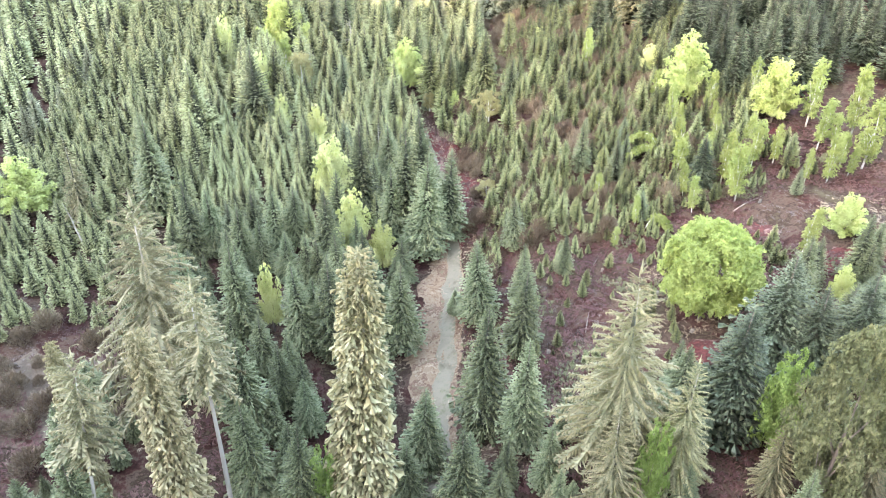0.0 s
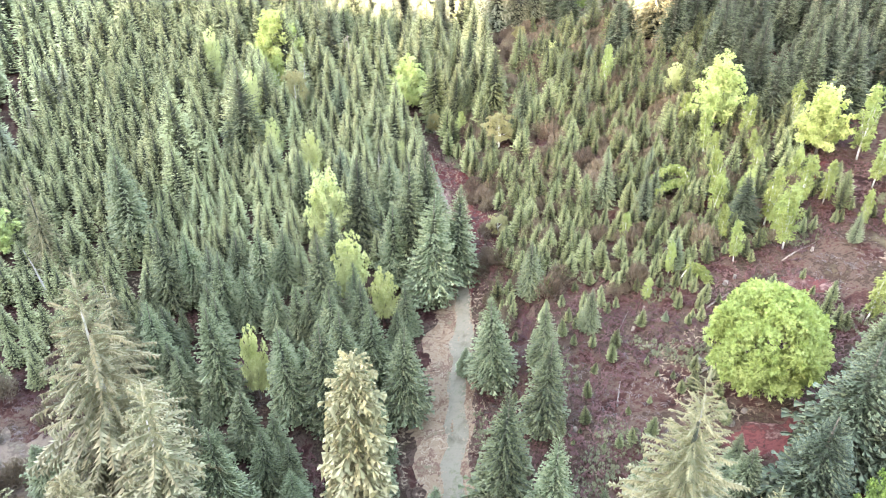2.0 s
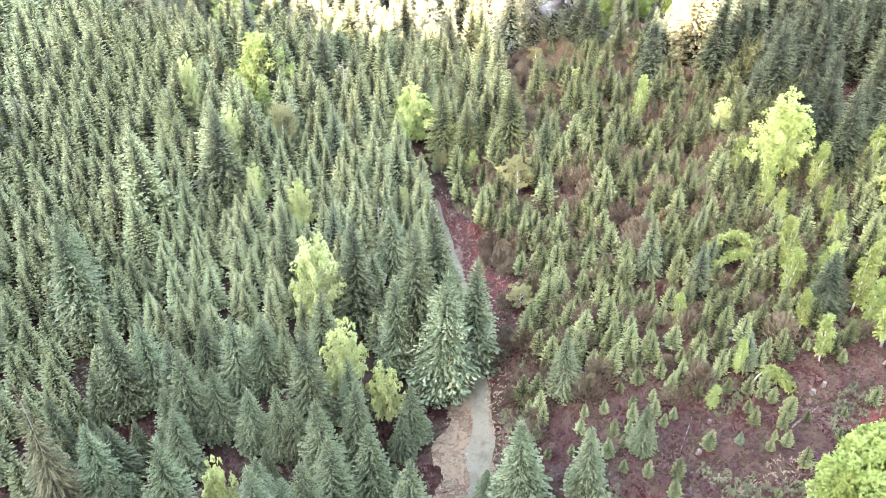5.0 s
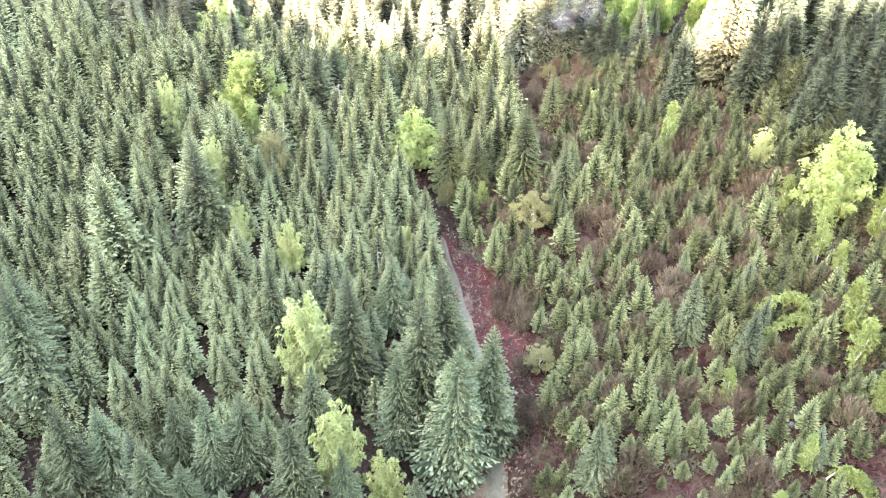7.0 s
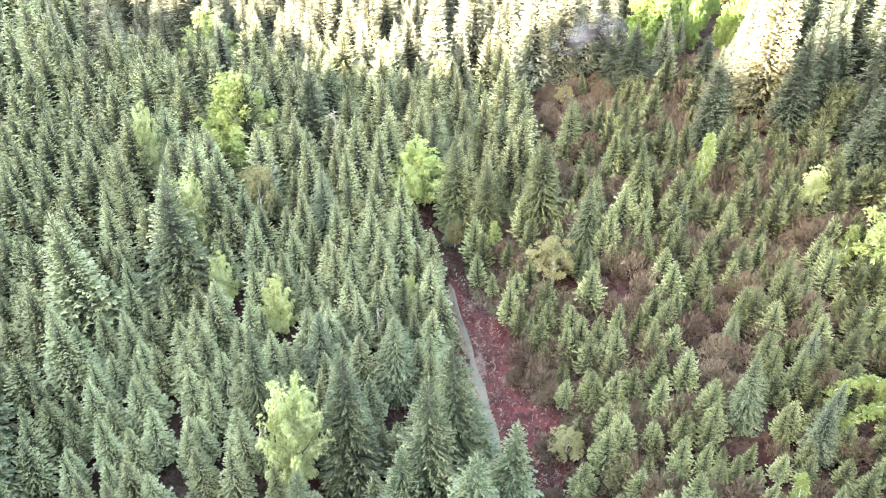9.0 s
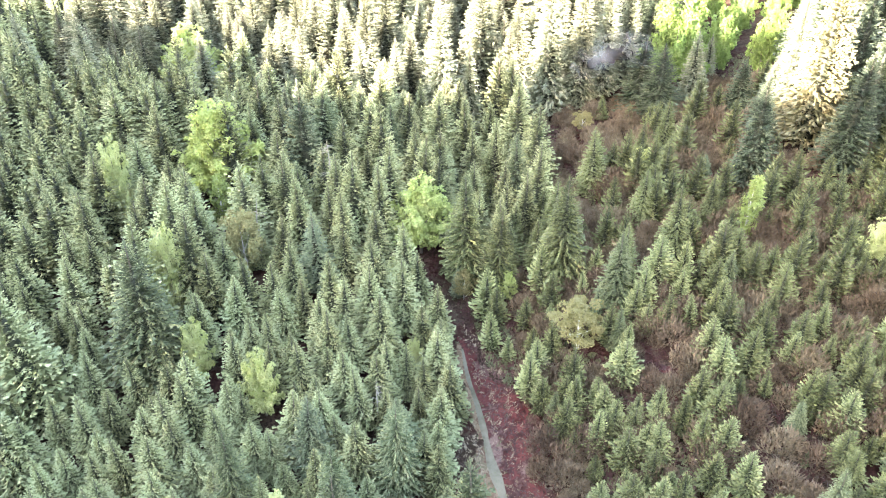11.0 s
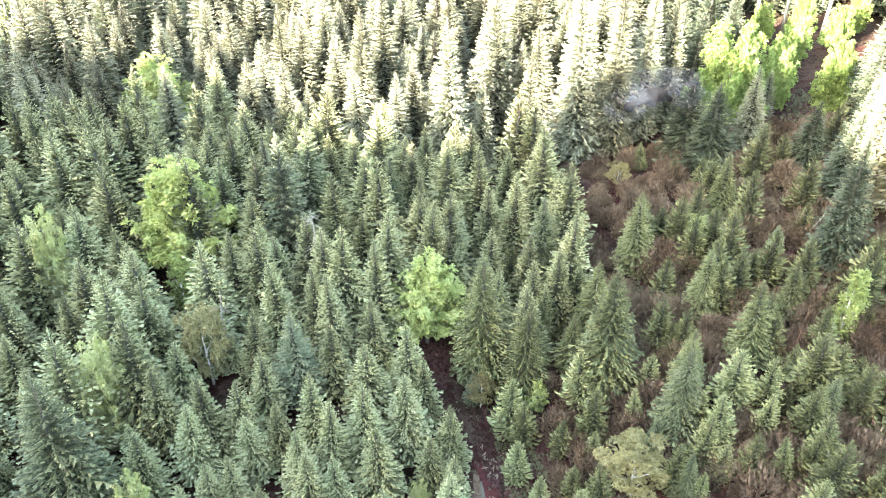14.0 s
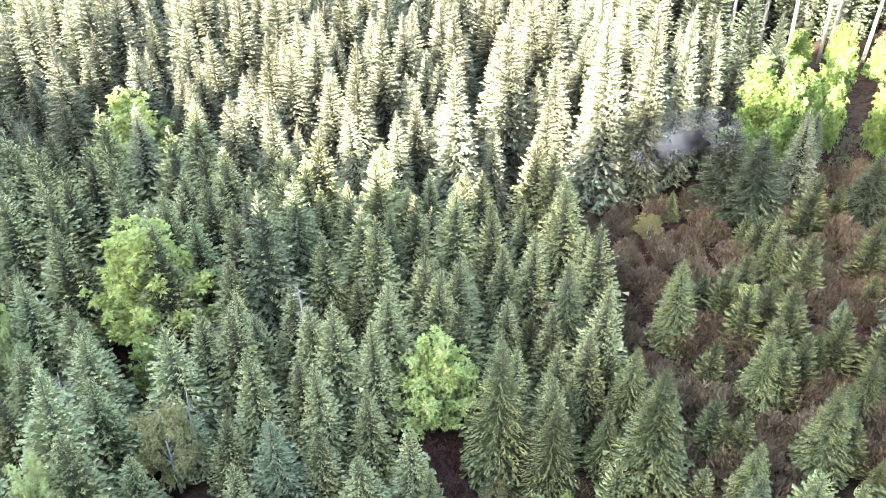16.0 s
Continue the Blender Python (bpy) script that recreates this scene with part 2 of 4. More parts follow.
def strew(shape, spots, turn_rng, lean=0.03):
    """Copies of one (verts, tris, index) at rows of x, y, z, width scale, height scale, as one."""
    v, f, i = shape
    n, k = len(spots), len(v)
    spots = np.asarray(spots, float)
    a = turn_rng.uniform(0, 2 * math.pi, n)
    c, s = np.cos(a)[:, None], np.sin(a)[:, None]
    lx, ly = turn_rng.normal(0, lean, (2, n, 1))
    x = (v[:, 0] * c - v[:, 1] * s) * spots[:, 3:4]
    y = (v[:, 0] * s + v[:, 1] * c) * spots[:, 3:4]
    z = v[:, 2][None] * spots[:, 4:5]
    out = np.stack([x + z * lx + spots[:, 0:1], y + z * ly + spots[:, 1:2], z + spots[:, 2:3]], -1).reshape(-1, 3)
    tris = (f[None] + (np.arange(n) * k)[:, None, None]).reshape(-1, 3)
    return out, tris, np.tile(i, n)


def tube(points, radii, sides=7):
    """A tapered stem along points, closed at both ends."""
    points, radii = np.asarray(points, float), np.asarray(radii, float)
    way = np.gradient(points, axis=0)
    way /= np.linalg.norm(way, axis=1)[:, None] + 1e-9
    side = np.cross(way, np.array([0.31, 0.95, 0.05]))
    side /= np.linalg.norm(side, axis=1)[:, None] + 1e-9
    other = np.cross(way, side)
    a = np.linspace(0, 2 * math.pi, sides, endpoint=False)
    ring = (points[:, None] + radii[:, None, None] * (np.cos(a)[None, :, None] * side[:, None] + np.sin(a)[None, :, None] * other[:, None]))
    v = np.concatenate([ring.reshape(-1, 3), points[:1], points[-1:]])
    f, n = [], len(points)
    for k in range(n - 1):
        for j in range(sides):
            p, q = k * sides + j, k * sides + (j + 1) % sides
            f += [(p, q, q + sides), (p, q + sides, p + sides)]
    for j in range(sides):
        f.append((n * sides, (j + 1) % sides, j))
        f.append((n * sides + 1, (n - 1) * sides + j, (n - 1) * sides + (j + 1) % sides))
    return v, np.array(f), np.zeros(len(f), int)


# ---------------------------------------------------------------- tree shapes, one metre high
def conifer_crown(rng, whorls=16, per=7, radius=0.2, start=0.05, power=0.7, rise=0.25, droop=0.55, hang=0.0, segs=6, gaps=0.0, core=0.3, wide=0.34, curl=0.3, uneven=0.12):
    """Whorls of boughs round a stem: each bough is one serrated frond, with side twigs along a curved spine and, on some kinds, twigs hanging from it."""
    rows = []
    for w in range(whorls):
        s = (w + 0.5 * rng.random()) / whorls
        z = start + (0.985 - start) * s
        reach = radius * ((1 - s) ** power * min(1.0, 0.8 + 1.6 * s) + 0.022)
        n = max(5, int(round(per * (1 - 0.5 * s))))
        for j in range(n):
            if rng.random() < gaps:
                continue
            rows.append((2.39996 * w + 2 * math.pi * (j + 0.6 * rng.random()) / n, reach * (1 + uneven * rng.normal()) * rng.uniform(0.86, 1.06), z + rng.normal(0, 0.35 / whorls),
                         rise * rng.uniform(0.75, 1.25) + 0.7 * s * s, droop * rng.uniform(0.75, 1.25), wide * rng.uniform(0.8, 1.25)))
    a, L, z, up, dn, wd = np.array(rows).T[:, :, None]
    n = len(rows)
    h = np.stack([np.cos(a), np.sin(a), 0 * a], -1)
    side = np.stack([-np.sin(a), np.cos(a), 0 * a], -1)
    rise_v = np.array([0.0, 0.0, 1.0])
    t = np.linspace(0.06, 1.0, segs + 1)[None]
    spine = h * (L * t)[..., None] + rise_v * (z + L * (up * t - dn * t * t) + 0.05 * L * np.maximum(0, t - 0.7))[..., None]
    tm = 0.5 * (t[:, 1:] + t[:, :-1])
    mid = 0.5 * (spine[:, 1:] + spine[:, :-1])
    ln = L * wd * (0.35 + 1.25 * np.sqrt(tm) * (1.08 - tm)) * rng.uniform(0.7, 1.3, (n, segs))
    verts, faces, mats = [spine.reshape(-1, 3)], [], []
    first = (np.arange(n)[:, None] * (segs + 1) + np.arange(segs)[None]).ravel()
    base = n * (segs + 1)
    for sg in (-1, 1):
        fall = curl * rng.uniform(0.2, 1.5, (n, segs))
        tip = mid + side * (sg * 0.86 * ln)[..., None] + h * (0.62 * ln)[..., None] - rise_v * (fall * ln)[..., None]
        verts.append(tip.reshape(-1, 3))
        faces.append(np.stack([first, first + 1, base + np.arange(n * segs)], -1))
        # outer twigs pale, inner ones dark: form shading carried by the material
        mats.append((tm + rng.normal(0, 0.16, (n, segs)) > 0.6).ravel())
        base += n * segs
    if hang:
        dl = hang * L * rng.uniform(0.5, 1.2, (n, segs)) * (0.5 + 0.5 * tm)
        tip = mid + side * (dl * rng.normal(0, 0.35, (n, segs)))[..., None] - rise_v * dl[..., None]
        verts.append(tip.reshape(-1, 3))
        faces.append(np.stack([first, first + 1, base + np.arange(n * segs)], -1))
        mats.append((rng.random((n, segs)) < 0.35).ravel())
        base += n * segs
    end = spine[:, -1] + (spine[:, -1] - spine[:, -2]) * 0.9
    verts.append(end)
    last = np.arange(n) * (segs + 1) + segs
    faces.append(np.stack([last - 1, last, base + np.arange(n)], -1))
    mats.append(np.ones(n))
    pieces = [(np.concatenate(verts), np.concatenate(faces), np.concatenate(mats).astype(int))]
    # dark tube up the middle fills the gaps with painted shade
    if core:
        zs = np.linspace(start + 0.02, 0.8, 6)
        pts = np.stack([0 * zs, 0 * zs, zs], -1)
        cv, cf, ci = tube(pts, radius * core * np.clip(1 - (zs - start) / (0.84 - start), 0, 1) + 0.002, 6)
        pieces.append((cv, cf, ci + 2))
    lead = np.array([[0.006, 0, 0.94], [-0.004, 0.005, 0.94], [-0.004, -0.005, 0.94], [0, 0, 1.0]])
    pieces.append((lead, np.array([[0, 1, 3], [1, 2, 3], [2, 0, 3]]), np.ones(3, int)))
    return join(pieces)


def stem(height=1.0, foot=0.014, bend=0.006, rng=None, sides=7):
    zs = np.linspace(-0.03, height, 7)
    k = np.sin(zs * 4.0 + (rng.random() * 6 if rng is not None else 0)) * bend
    return tube(np.stack([k - k[0], 0.6 * k[::-1] - 0.6 * k[-1], zs], -1), foot * (1 - zs / (height * 1.03)) ** 0.8 + 0.0012, sides)


def leaf_cloud(rng, lobes, tufts, size, shell=0.35, flat=0.0, rays=9):
    """Tufts of leaves over a set of lobes (x, y, z, rx, rz): each tuft is a spray of leaves fanning out from one twig end, with gaps between the lobes."""
    lobes = np.asarray(lobes, float)
    share = lobes[:, 3] ** 1.6
    pick = rng.choice(len(lobes), tufts, p=share / share.sum())
    way = rng.normal(0, 1, (tufts, 3))
    way /= np.linalg.norm(way, axis=1)[:, None]
    way[:, 2] = np.where(way[:, 2] < -0.6, -way[:, 2], way[:, 2])
    far = 1 - shell * rng.random(tufts) ** 1.5 + rng.normal(0, 0.05, tufts)
    q = lobes[pick]
    at = q[:, :3] + way * far[:, None] * np.stack([q[:, 3], q[:, 3], q[:, 4]], -1)
    axis = way + rng.normal(0, 0.3, (tufts, 3)) + np.array([0, 0, 0.35 + flat])
    axis /= np.linalg.norm(axis, axis=1)[:, None]
    s = size * rng.uniform(0.6, 1.4, (tufts, 1, 1))
    out = axis[:, None] * 0.75 + rng.normal(0, 0.62, (tufts, rays, 3))
    out /= np.linalg.norm(out, axis=2)[..., None]
    flank = np.cross(out, axis[:, None] + rng.normal(0, 0.45, (tufts, rays, 3)))
    flank /= np.linalg.norm(flank, axis=2)[..., None] + 1e-9
    root = at[:, None]
    grow = s * rng.uniform(0.7, 1.2, (tufts, rays, 1))
    m = root + out * grow * 0.6
    e = root + out * grow - np.array([0, 0, 0.12]) * grow
    l, r = m + flank * grow * 0.19, m - flank * grow * 0.19
    v = np.concatenate([root, np.stack([l, e, r], 2).reshape(tufts, rays * 3, 3)], 1)
    k = np.arange(rays) * 3 + 1
    one = np.concatenate([np.stack([0 * k, k, k + 1], -1), np.stack([0 * k, k + 1, k + 2], -1)])
    f = (one[None] + (np.arange(tufts) * (rays * 3 + 1))[:, None, None]).reshape(-1, 3)
    return v.reshape(-1, 3), f, np.zeros(len(f), int)


def round_lobes(rng, n, low, radius, lobe, tall=1.0, pointed=0.0, even=0.0):
    """Lobes spread over an egg from height low to 1."""
    out = []
    for k in range(n):
        z = 1 - 2 * (k + 0.5) / n
        a = 2.39996 * k + rng.normal(0, 0.3)
        r = math.sqrt(max(0.0, 1 - z * z)) * (0.8 * even + (1 - even) * rng.uniform(0.5, 0.98))
        if pointed:
            r *= 1 - pointed * max(0.0, z)
        c = (low + 1) / 2
        half = (1 - low) / 2
        out.append((radius * r * math.cos(a), radius * r * math.sin(a), c + half * z * (0.8 * even + (1 - even) * rng.uniform(0.66, 0.84)), lobe * rng.uniform(0.5 + 0.3 * even, 1.4 - 0.25 * even) * radius, lobe * rng.uniform(0.45, 1.0) * radius * tall))
    out.append((0, 0, (low + 1) / 2, radius * 0.55, (1 - low) * 0.3))
    return out


def finger_lobes(rng, n, low, radius, lobe, pointed):
    """Lobes strung along limbs that reach up and out, so that the crown ends in separate fingers."""
    out = []
    for k in range(n):
        u = (k + 0.5) / n
        a = 2.39996 * k + rng.normal(0, 0.25)
        z1 = low + (0.97 - low) * (0.12 + 0.88 * u) * rng.uniform(0.93, 1.0)
        half = (z1 - low) / (1 - low)
        r1 = radius * math.sqrt(max(0.0, 1 - (2 * half - 0.86) ** 2 * (0.75 if half < 0.43 else 0.78))) * (1 - pointed * max(0.0, half - 0.35)) * rng.uniform(0.72, 1.06)
        z0 = low + 0.55 * (z1 - low)
        for t in (0.35, 0.6, 0.82, 1.0):
            fat = lobe * radius * (1.25 - 0.65 * t) * rng.uniform(0.8, 1.2)
            out.append((r1 * t * math.cos(a), r1 * t * math.sin(a), z0 + (z1 - z0) * t ** 1.5, fat, fat * 1.1))
    return out


def limbs(rng, n, low, high, reach, foot):
    """A few limbs rising from the trunk into the crown."""
    pieces = []
    for k in range(n):
        a = 2.39996 * k + rng.normal(0, 0.2)
        z0 = low + (high - low) * 0.5 * k / n
        t = np.linspace(0, 1, 5)
        r = reach * rng.uniform(0.6, 1.0) * t
        z = z0 + (high - z0) * 0.55 * rng.uniform(0.7, 1.1) * t ** 1.3
        pieces.append(tube(np.stack([r * math.cos(a), r * math.sin(a), z], -1), foot * (1 - 0.85 * t), 5))
    return pieces


# ---------------------------------------------------------------- things
def part(name, me, parent, label=""):
    ob = new(name, me)
    ob.parent = parent
    if label:
        ob["label"] = label
    return ob


def tree_thing(name, parts, label, category, group=""):
    """parts: rows of (name, mesh)."""
    e = new(name)
    for pname, me in parts:
        part(pname, me, e)
    tagged(e, label, category, group)
    return e


def plant(proto, x, y, wide, high, rng, lean=2.0, label="", sink=0.0):
    z = float(lie(x, y)) - sink
    m = pose(x, y, z, rng.normal(0, lean), rng.normal(0, lean), rng.uniform(0, 360))
    ob = copy_thing(proto, m)
    ob.scale = (wide, wide, high)
    if label:
        ob["label"] = label
    return ob


PROTO = []


def shelve(ob):
    """Keep a first copy aside until all trees of its kind are planted."""
    PROTO.append(ob)
    return ob


def clear_protos():
    for ob in PROTO:
        for o in (*ob.children_recursive, ob):
            bpy.data.objects.remove(o, do_unlink=True)
    PROTO.clear()


# ---------------------------------------------------------------- ground
def spread(lo, hi, step, far, n):
    fine = np.arange(lo, hi + step / 2, step)
    grow = np.geomspace(step * 3, far, n)
    return np.concatenate([lo - grow[::-1], fine, hi + grow])


gx, gy = spread(-90, 90, 1.1, 2400, 18), spread(-40, 260, 1.1, 2400, 18)
gxx, gyy = np.meshgrid(gx, gy, indexing="ij")
gv = np.stack([gxx, gyy, lie(gxx, gyy)], -1).reshape(-1, 3)
ni, nj = len(gx), len(gy)
o = (np.arange(ni - 1)[:, None] * nj + np.arange(nj - 1)[None]).ravel()
gf = np.concatenate([np.stack([o, o + nj, o + nj + 1], -1), np.stack([o, o + nj + 1, o + 1], -1)])
ground = new("ground", mesh_of("ground", gv, gf, [SOIL]))
ground.data.polygons.foreach_set("use_smooth", np.ones(len(gf), bool))
tagged(ground, "hummocky forest floor of red-brown bracken litter", "ground", kind="structure")

# the grassy track
ty = np.arange(28, 117, 0.5)
rng = np.random.default_rng(3)
half = np.interp(ty, [28, 78, 84, 92, 105, 117], [1.15, 1.05, 0.8, 0.5, 0.4, 0.1])
cols = np.linspace(-1, 1, 6)
tv = []
for y, h in zip(ty, half):
    edge = 1 + 0.35 * np.sin(y * np.array([0.9, 0.7]) + np.array([0.0, 2.0])) * np.sin(y * 0.23) + 0.05 * rng.normal(size=2)
    for c in cols:
        xx = float(track_middle(y)) + c * h * (edge[0] if c < 0 else edge[1])
        tv.append((xx, y, float(lie(xx, y)) + 0.11 - 0.06 * abs(c) ** 3))
o = (np.arange(len(ty) - 1)[:, None] * 6 + np.arange(5)[None]).ravel()
tf = np.concatenate([np.stack([o, o + 1, o + 7], -1), np.stack([o, o + 7, o + 6], -1)])
tagged(new("forest_track", mesh_of("forest_track", tv, tf, [TRACK])), "grassy unmade forest track with pale worn soil", "track", kind="structure")

def ribbon(name, ys, left, right, lift, mat, label, seed):
    """A strip of litter along the track, with a wandering edge that dips into the ground."""
    vs = []
    for y in ys:
        l0 = np.interp(y, *left) * (1 + 0.3 * math.sin(0.8 * y + seed) * math.sin(0.31 * y))
        r0 = np.interp(y, *right) * (1 + 0.3 * math.sin(0.67 * y + 2 * seed) * math.sin(0.23 * y + 1))
        for c in np.linspace(-1, 1, 8):
            xx = float(track_middle(y)) + (c * l0 if c < 0 else c * r0)
            vs.append((xx, y, float(lie(xx, y)) + lift - (lift + 0.12) * abs(c) ** 4))
    o = (np.arange(len(ys) - 1)[:, None] * 8 + np.arange(7)[None]).ravel()
    fs = np.concatenate([np.stack([o, o + 1, o + 9], -1), np.stack([o, o + 9, o + 8], -1)])
    tagged(new(name, mesh_of(name, vs, fs, [mat])), label, "verge", kind="structure")


ribbon("verge", np.arange(30, 118, 0.5), ([30, 60, 80, 88, 110, 118], [3.4, 5.0, 5.0, 2.6, 1.2, 0.6]), ([30, 70, 84, 118], [2.6, 2.6, 1.2, 0.5]), 0.06, VERGE, "tan leaf litter and dead grass beside the track", 1.0)

ribbon("bracken_strip", np.arange(82, 119, 0.5), ([82, 119], [0.3, 0.3]), ([82, 86, 92, 105, 112, 119], [1.0, 5.0, 7.0, 6.0, 3.0, 0.5]), 0.06, CRIMSON, "crimson dead bracken beside the bend of the track", 2.0)

def patch(name, cx, cy, rx, ry, mat, label, seed):
    """A sheet of litter with a wandering edge that dips into the ground."""
    vs, n = [(cx, cy, float(lie(cx, cy)) + 0.07)], 40
    for ring in np.linspace(0.15, 1, 7):
        for a in np.linspace(0, 2 * math.pi, n, endpoint=False):
            far = ring * (1 + 0.22 * math.sin(3 * a + seed) + 0.13 * math.sin(7 * a + 2 * seed) + 0.07 * math.sin(13 * a))
            xx, yy = cx + rx * far * math.cos(a), cy + ry * far * math.sin(a)
            vs.append((xx, yy, float(lie(xx, yy)) + 0.07 - 0.2 * ring ** 4))
    k = np.arange(n)
    fs = [np.stack([0 * k, 1 + k, 1 + (k + 1) % n], -1)]
    for g in range(6):
        a, b = 1 + g * n + k, 1 + g * n + (k + 1) % n
        fs += [np.stack([a, a + n, b + n], -1), np.stack([a, b + n, b], -1)]
    tagged(new(name, mesh_of(name, vs, np.concatenate(fs), [mat])), label, "ground cover", kind="structure")


for k, (x, y, rx, ry) in enumerate(((26.5, 52.5, 5.0, 2.6), (41.0, 60.5, 4.5, 3.0), (33.5, 69.0, 5.0, 2.0), (44.0, 87.0, 3.5, 2.5), (15.0, 105.5, 2.6, 3.2), (30.0, 86.5, 2.0, 1.6), (13.0, 148.0, 4.5, 3.0), (25.0, 133.0, 3.5, 2.5))):
    patch("bracken_patch", x, y, rx, ry, CRIMSON, "patch of crimson dead bracken and bare soil", k * 1.7)
for k, (x, y, rx, ry) in enumerate(((-41.0, 55.0, 10.0, 7.5), (19.5, 97.5, 2.6, 4.2), (12.0, 153.0, 3.5, 3.5), (-21.0, 69.0, 4.0, 1.8))):
    patch("grass_patch", x, y, rx, ry, STRAW, "patch of withered tan grass and litter", k * 2.3)

# the unseen wooded ridge whose shadow lies over the valley
p0 = np.array([-10, 160, 11.0]) - 250 * np.array(SUN_WAY)
along = np.array([0.66, -0.75, 0.66 * -0.08 + 0.75 * 0.3])
hs = np.arange(-420, 421, 2.5)
hv = []
for s in hs:
    top = p0 + along * s
    # crest raised and notched to choose which trees the sun reaches
    jag = 0.8 * math.sin(s * 0.9) * math.sin(s * 0.37) + float(np.interp(s, [-420, -60, -30, -12, 0, 7, 13, 16, 24, 38, 44, 50, 56, 80, 420], [8, 8, 6, 2.5, 0.0, -2.5, -3, 7, 10, 10, 1, 1, 7, 8, 8]))
    for back, drop in ((-160, 1.0), (-60, 0.45), (0, 0.0), (60, 0.4), (110, 0.85)):
        q = top - np.array([0.75, 0.66, 0]) * back * -1
        base = -12.0
        hv.append((q[0], q[1], base + (top[2] + jag - base) * (1 - drop)))
o = (np.arange(len(hs) - 1)[:, None] * 5 + np.arange(4)[None]).ravel()
hf = np.concatenate([np.stack([o, o + 1, o + 6], -1), np.stack([o, o + 6, o + 5], -1)])
tagged(new("backdrop_ridge", mesh_of("backdrop_ridge", hv, hf, [HILL])), "wooded ridge that shades the valley", "hill", kind="structure")

# unseen hills added round about to block low sky light and deepen contrast
ha = np.linspace(0, 2 * math.pi, 97)
sun_at = math.atan2(-0.66, -0.75)
kv = []
for a in ha:
    off = abs((a - sun_at + math.pi) % (2 * math.pi) - math.pi)
    crest = float(np.interp(off, [0, 0.9, 1.4, 3.2], [45, 45, 150, 175])) * (1 + 0.1 * math.sin(5 * a) + 0.06 * math.sin(11 * a + 1))
    for rad, up in ((330, -0.1), (400, 0.55), (470, 1.0), (620, 0.8), (900, -0.1)):
        kv.append((rad * math.cos(a), 110 + rad * math.sin(a), crest * up))
o = (np.arange(len(ha) - 1)[:, None] * 5 + np.arange(4)[None]).ravel()
kf = np.concatenate([np.stack([o, o + 1, o + 6], -1), np.stack([o, o + 6, o + 5], -1)])
tagged(new("backdrop_hills", mesh_of("backdrop_hills", kv, kf, [HILL])), "unseen hills added to block low sky light", "hill", kind="structure")

# ---------------------------------------------------------------- tree kinds
rng = np.random.default_rng(11)


def spruce_protos(name, tint, n, label, category, group, bark=BARK, foot=0.014, top=0.96, **how):
    made = []
    for k in range(n):
        v, f, i = conifer_crown(rng, **how)
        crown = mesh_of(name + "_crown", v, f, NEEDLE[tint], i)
        tv, tf, ti = stem(top, foot, 0.004, rng)
        trunk = mesh_of(name + "_trunk", tv, tf, [bark])
        made.append(shelve(tree_thing(name, [("trunk", trunk), ("crown", crown)], label, category, group)))
    return made


MID = dict(whorls=46, per=20, radius=0.255, start=0.02, power=0.84, rise=0.5, droop=0.42, segs=5, wide=0.18, core=0.42, uneven=0.12)
SLIM = dict(whorls=40, per=18, radius=0.255, start=0.02, power=0.86, rise=0.7, droop=0.4, segs=4, wide=0.18, core=0.42, uneven=0.12)
TALL = dict(whorls=80, per=18, radius=0.07, start=0.2, power=0.28, rise=0.2, droop=0.6, hang=0.45, segs=4, wide=0.24, core=0.6, curl=0.7, uneven=0.15)
BARE = dict(whorls=24, per=9, radius=0.1, start=0.58, power=0.42, rise=0.2, droop=0.5, hang=0.25, segs=7, gaps=0.15, core=0.0, wide=0.24, uneven=0.2)
PINE = dict(whorls=14, per=8, radius=0.12, start=0.62, power=0.5, rise=0.3, droop=0.5, hang=0.2, segs=5, gaps=0.1, core=0.0)
WIDE = dict(whorls=34, per=13, radius=0.2, start=0.36, power=0.72, rise=0.2, droop=0.5, hang=0.14, segs=16, gaps=0.08, core=0.0, wide=0.13, curl=0.5, uneven=0.18)
FULL = dict(whorls=36, per=15, radius=0.22, start=0.12, power=0.82, rise=0.3, droop=0.5, hang=0.13, segs=14, gaps=0.05, core=0.12, wide=0.14, curl=0.5, uneven=0.18)
LIT = dict(whorls=62, per=19, radius=0.185, start=0.04, power=0.8, rise=0.5, droop=0.42, hang=0.12, segs=4, wide=0.18, core=0.4, uneven=0.12)
FIELD = dict(whorls=32, per=16, radius=0.255, start=0.02, power=0.86, rise=0.7, droop=0.4, segs=3, wide=0.2, core=0.42, uneven=0.12)
SAPLING = dict(whorls=28, per=16, radius=0.27, start=0.01, power=0.75, rise=0.85, droop=0.35, segs=3, wide=0.19, core=0.34, uneven=0.14)

P_MID = spruce_protos("spruce", "blue", 5, "blue-green spruce with dense layered boughs", "spruce", "spruces by the track", **MID)
P_SILVER = spruce_protos("silver_spruce", "silver", 2, "slim pale silver-green spruce on the slope", "silver spruce", "silver spruces", **SLIM)
P_PINE = spruce_protos("pine", "dark", 2, "tall pine with a long bare pale stem", "pine", "pines", bark=BARK_PALE, foot=0.011, **PINE)
P_SLIM = spruce_protos("young_spruce", "young", 5, "slim grey-green young plantation spruce", "young spruce", "plantation spruces", foot=0.012, **SLIM)
P_TALL = spruce_protos("old_spruce", "cone", 3, "tall old olive-brown spruce with drooping boughs", "old spruce", "old spruces", bark=BARK_PALE, foot=0.009, top=0.88, **TALL)
P_BARE = spruce_protos("bare_stemmed_spruce", "old", 2, "thin old spruce with a long bare pale stem", "old spruce", "old spruces", bark=BARK_PALE, foot=0.008, top=0.88, **BARE)
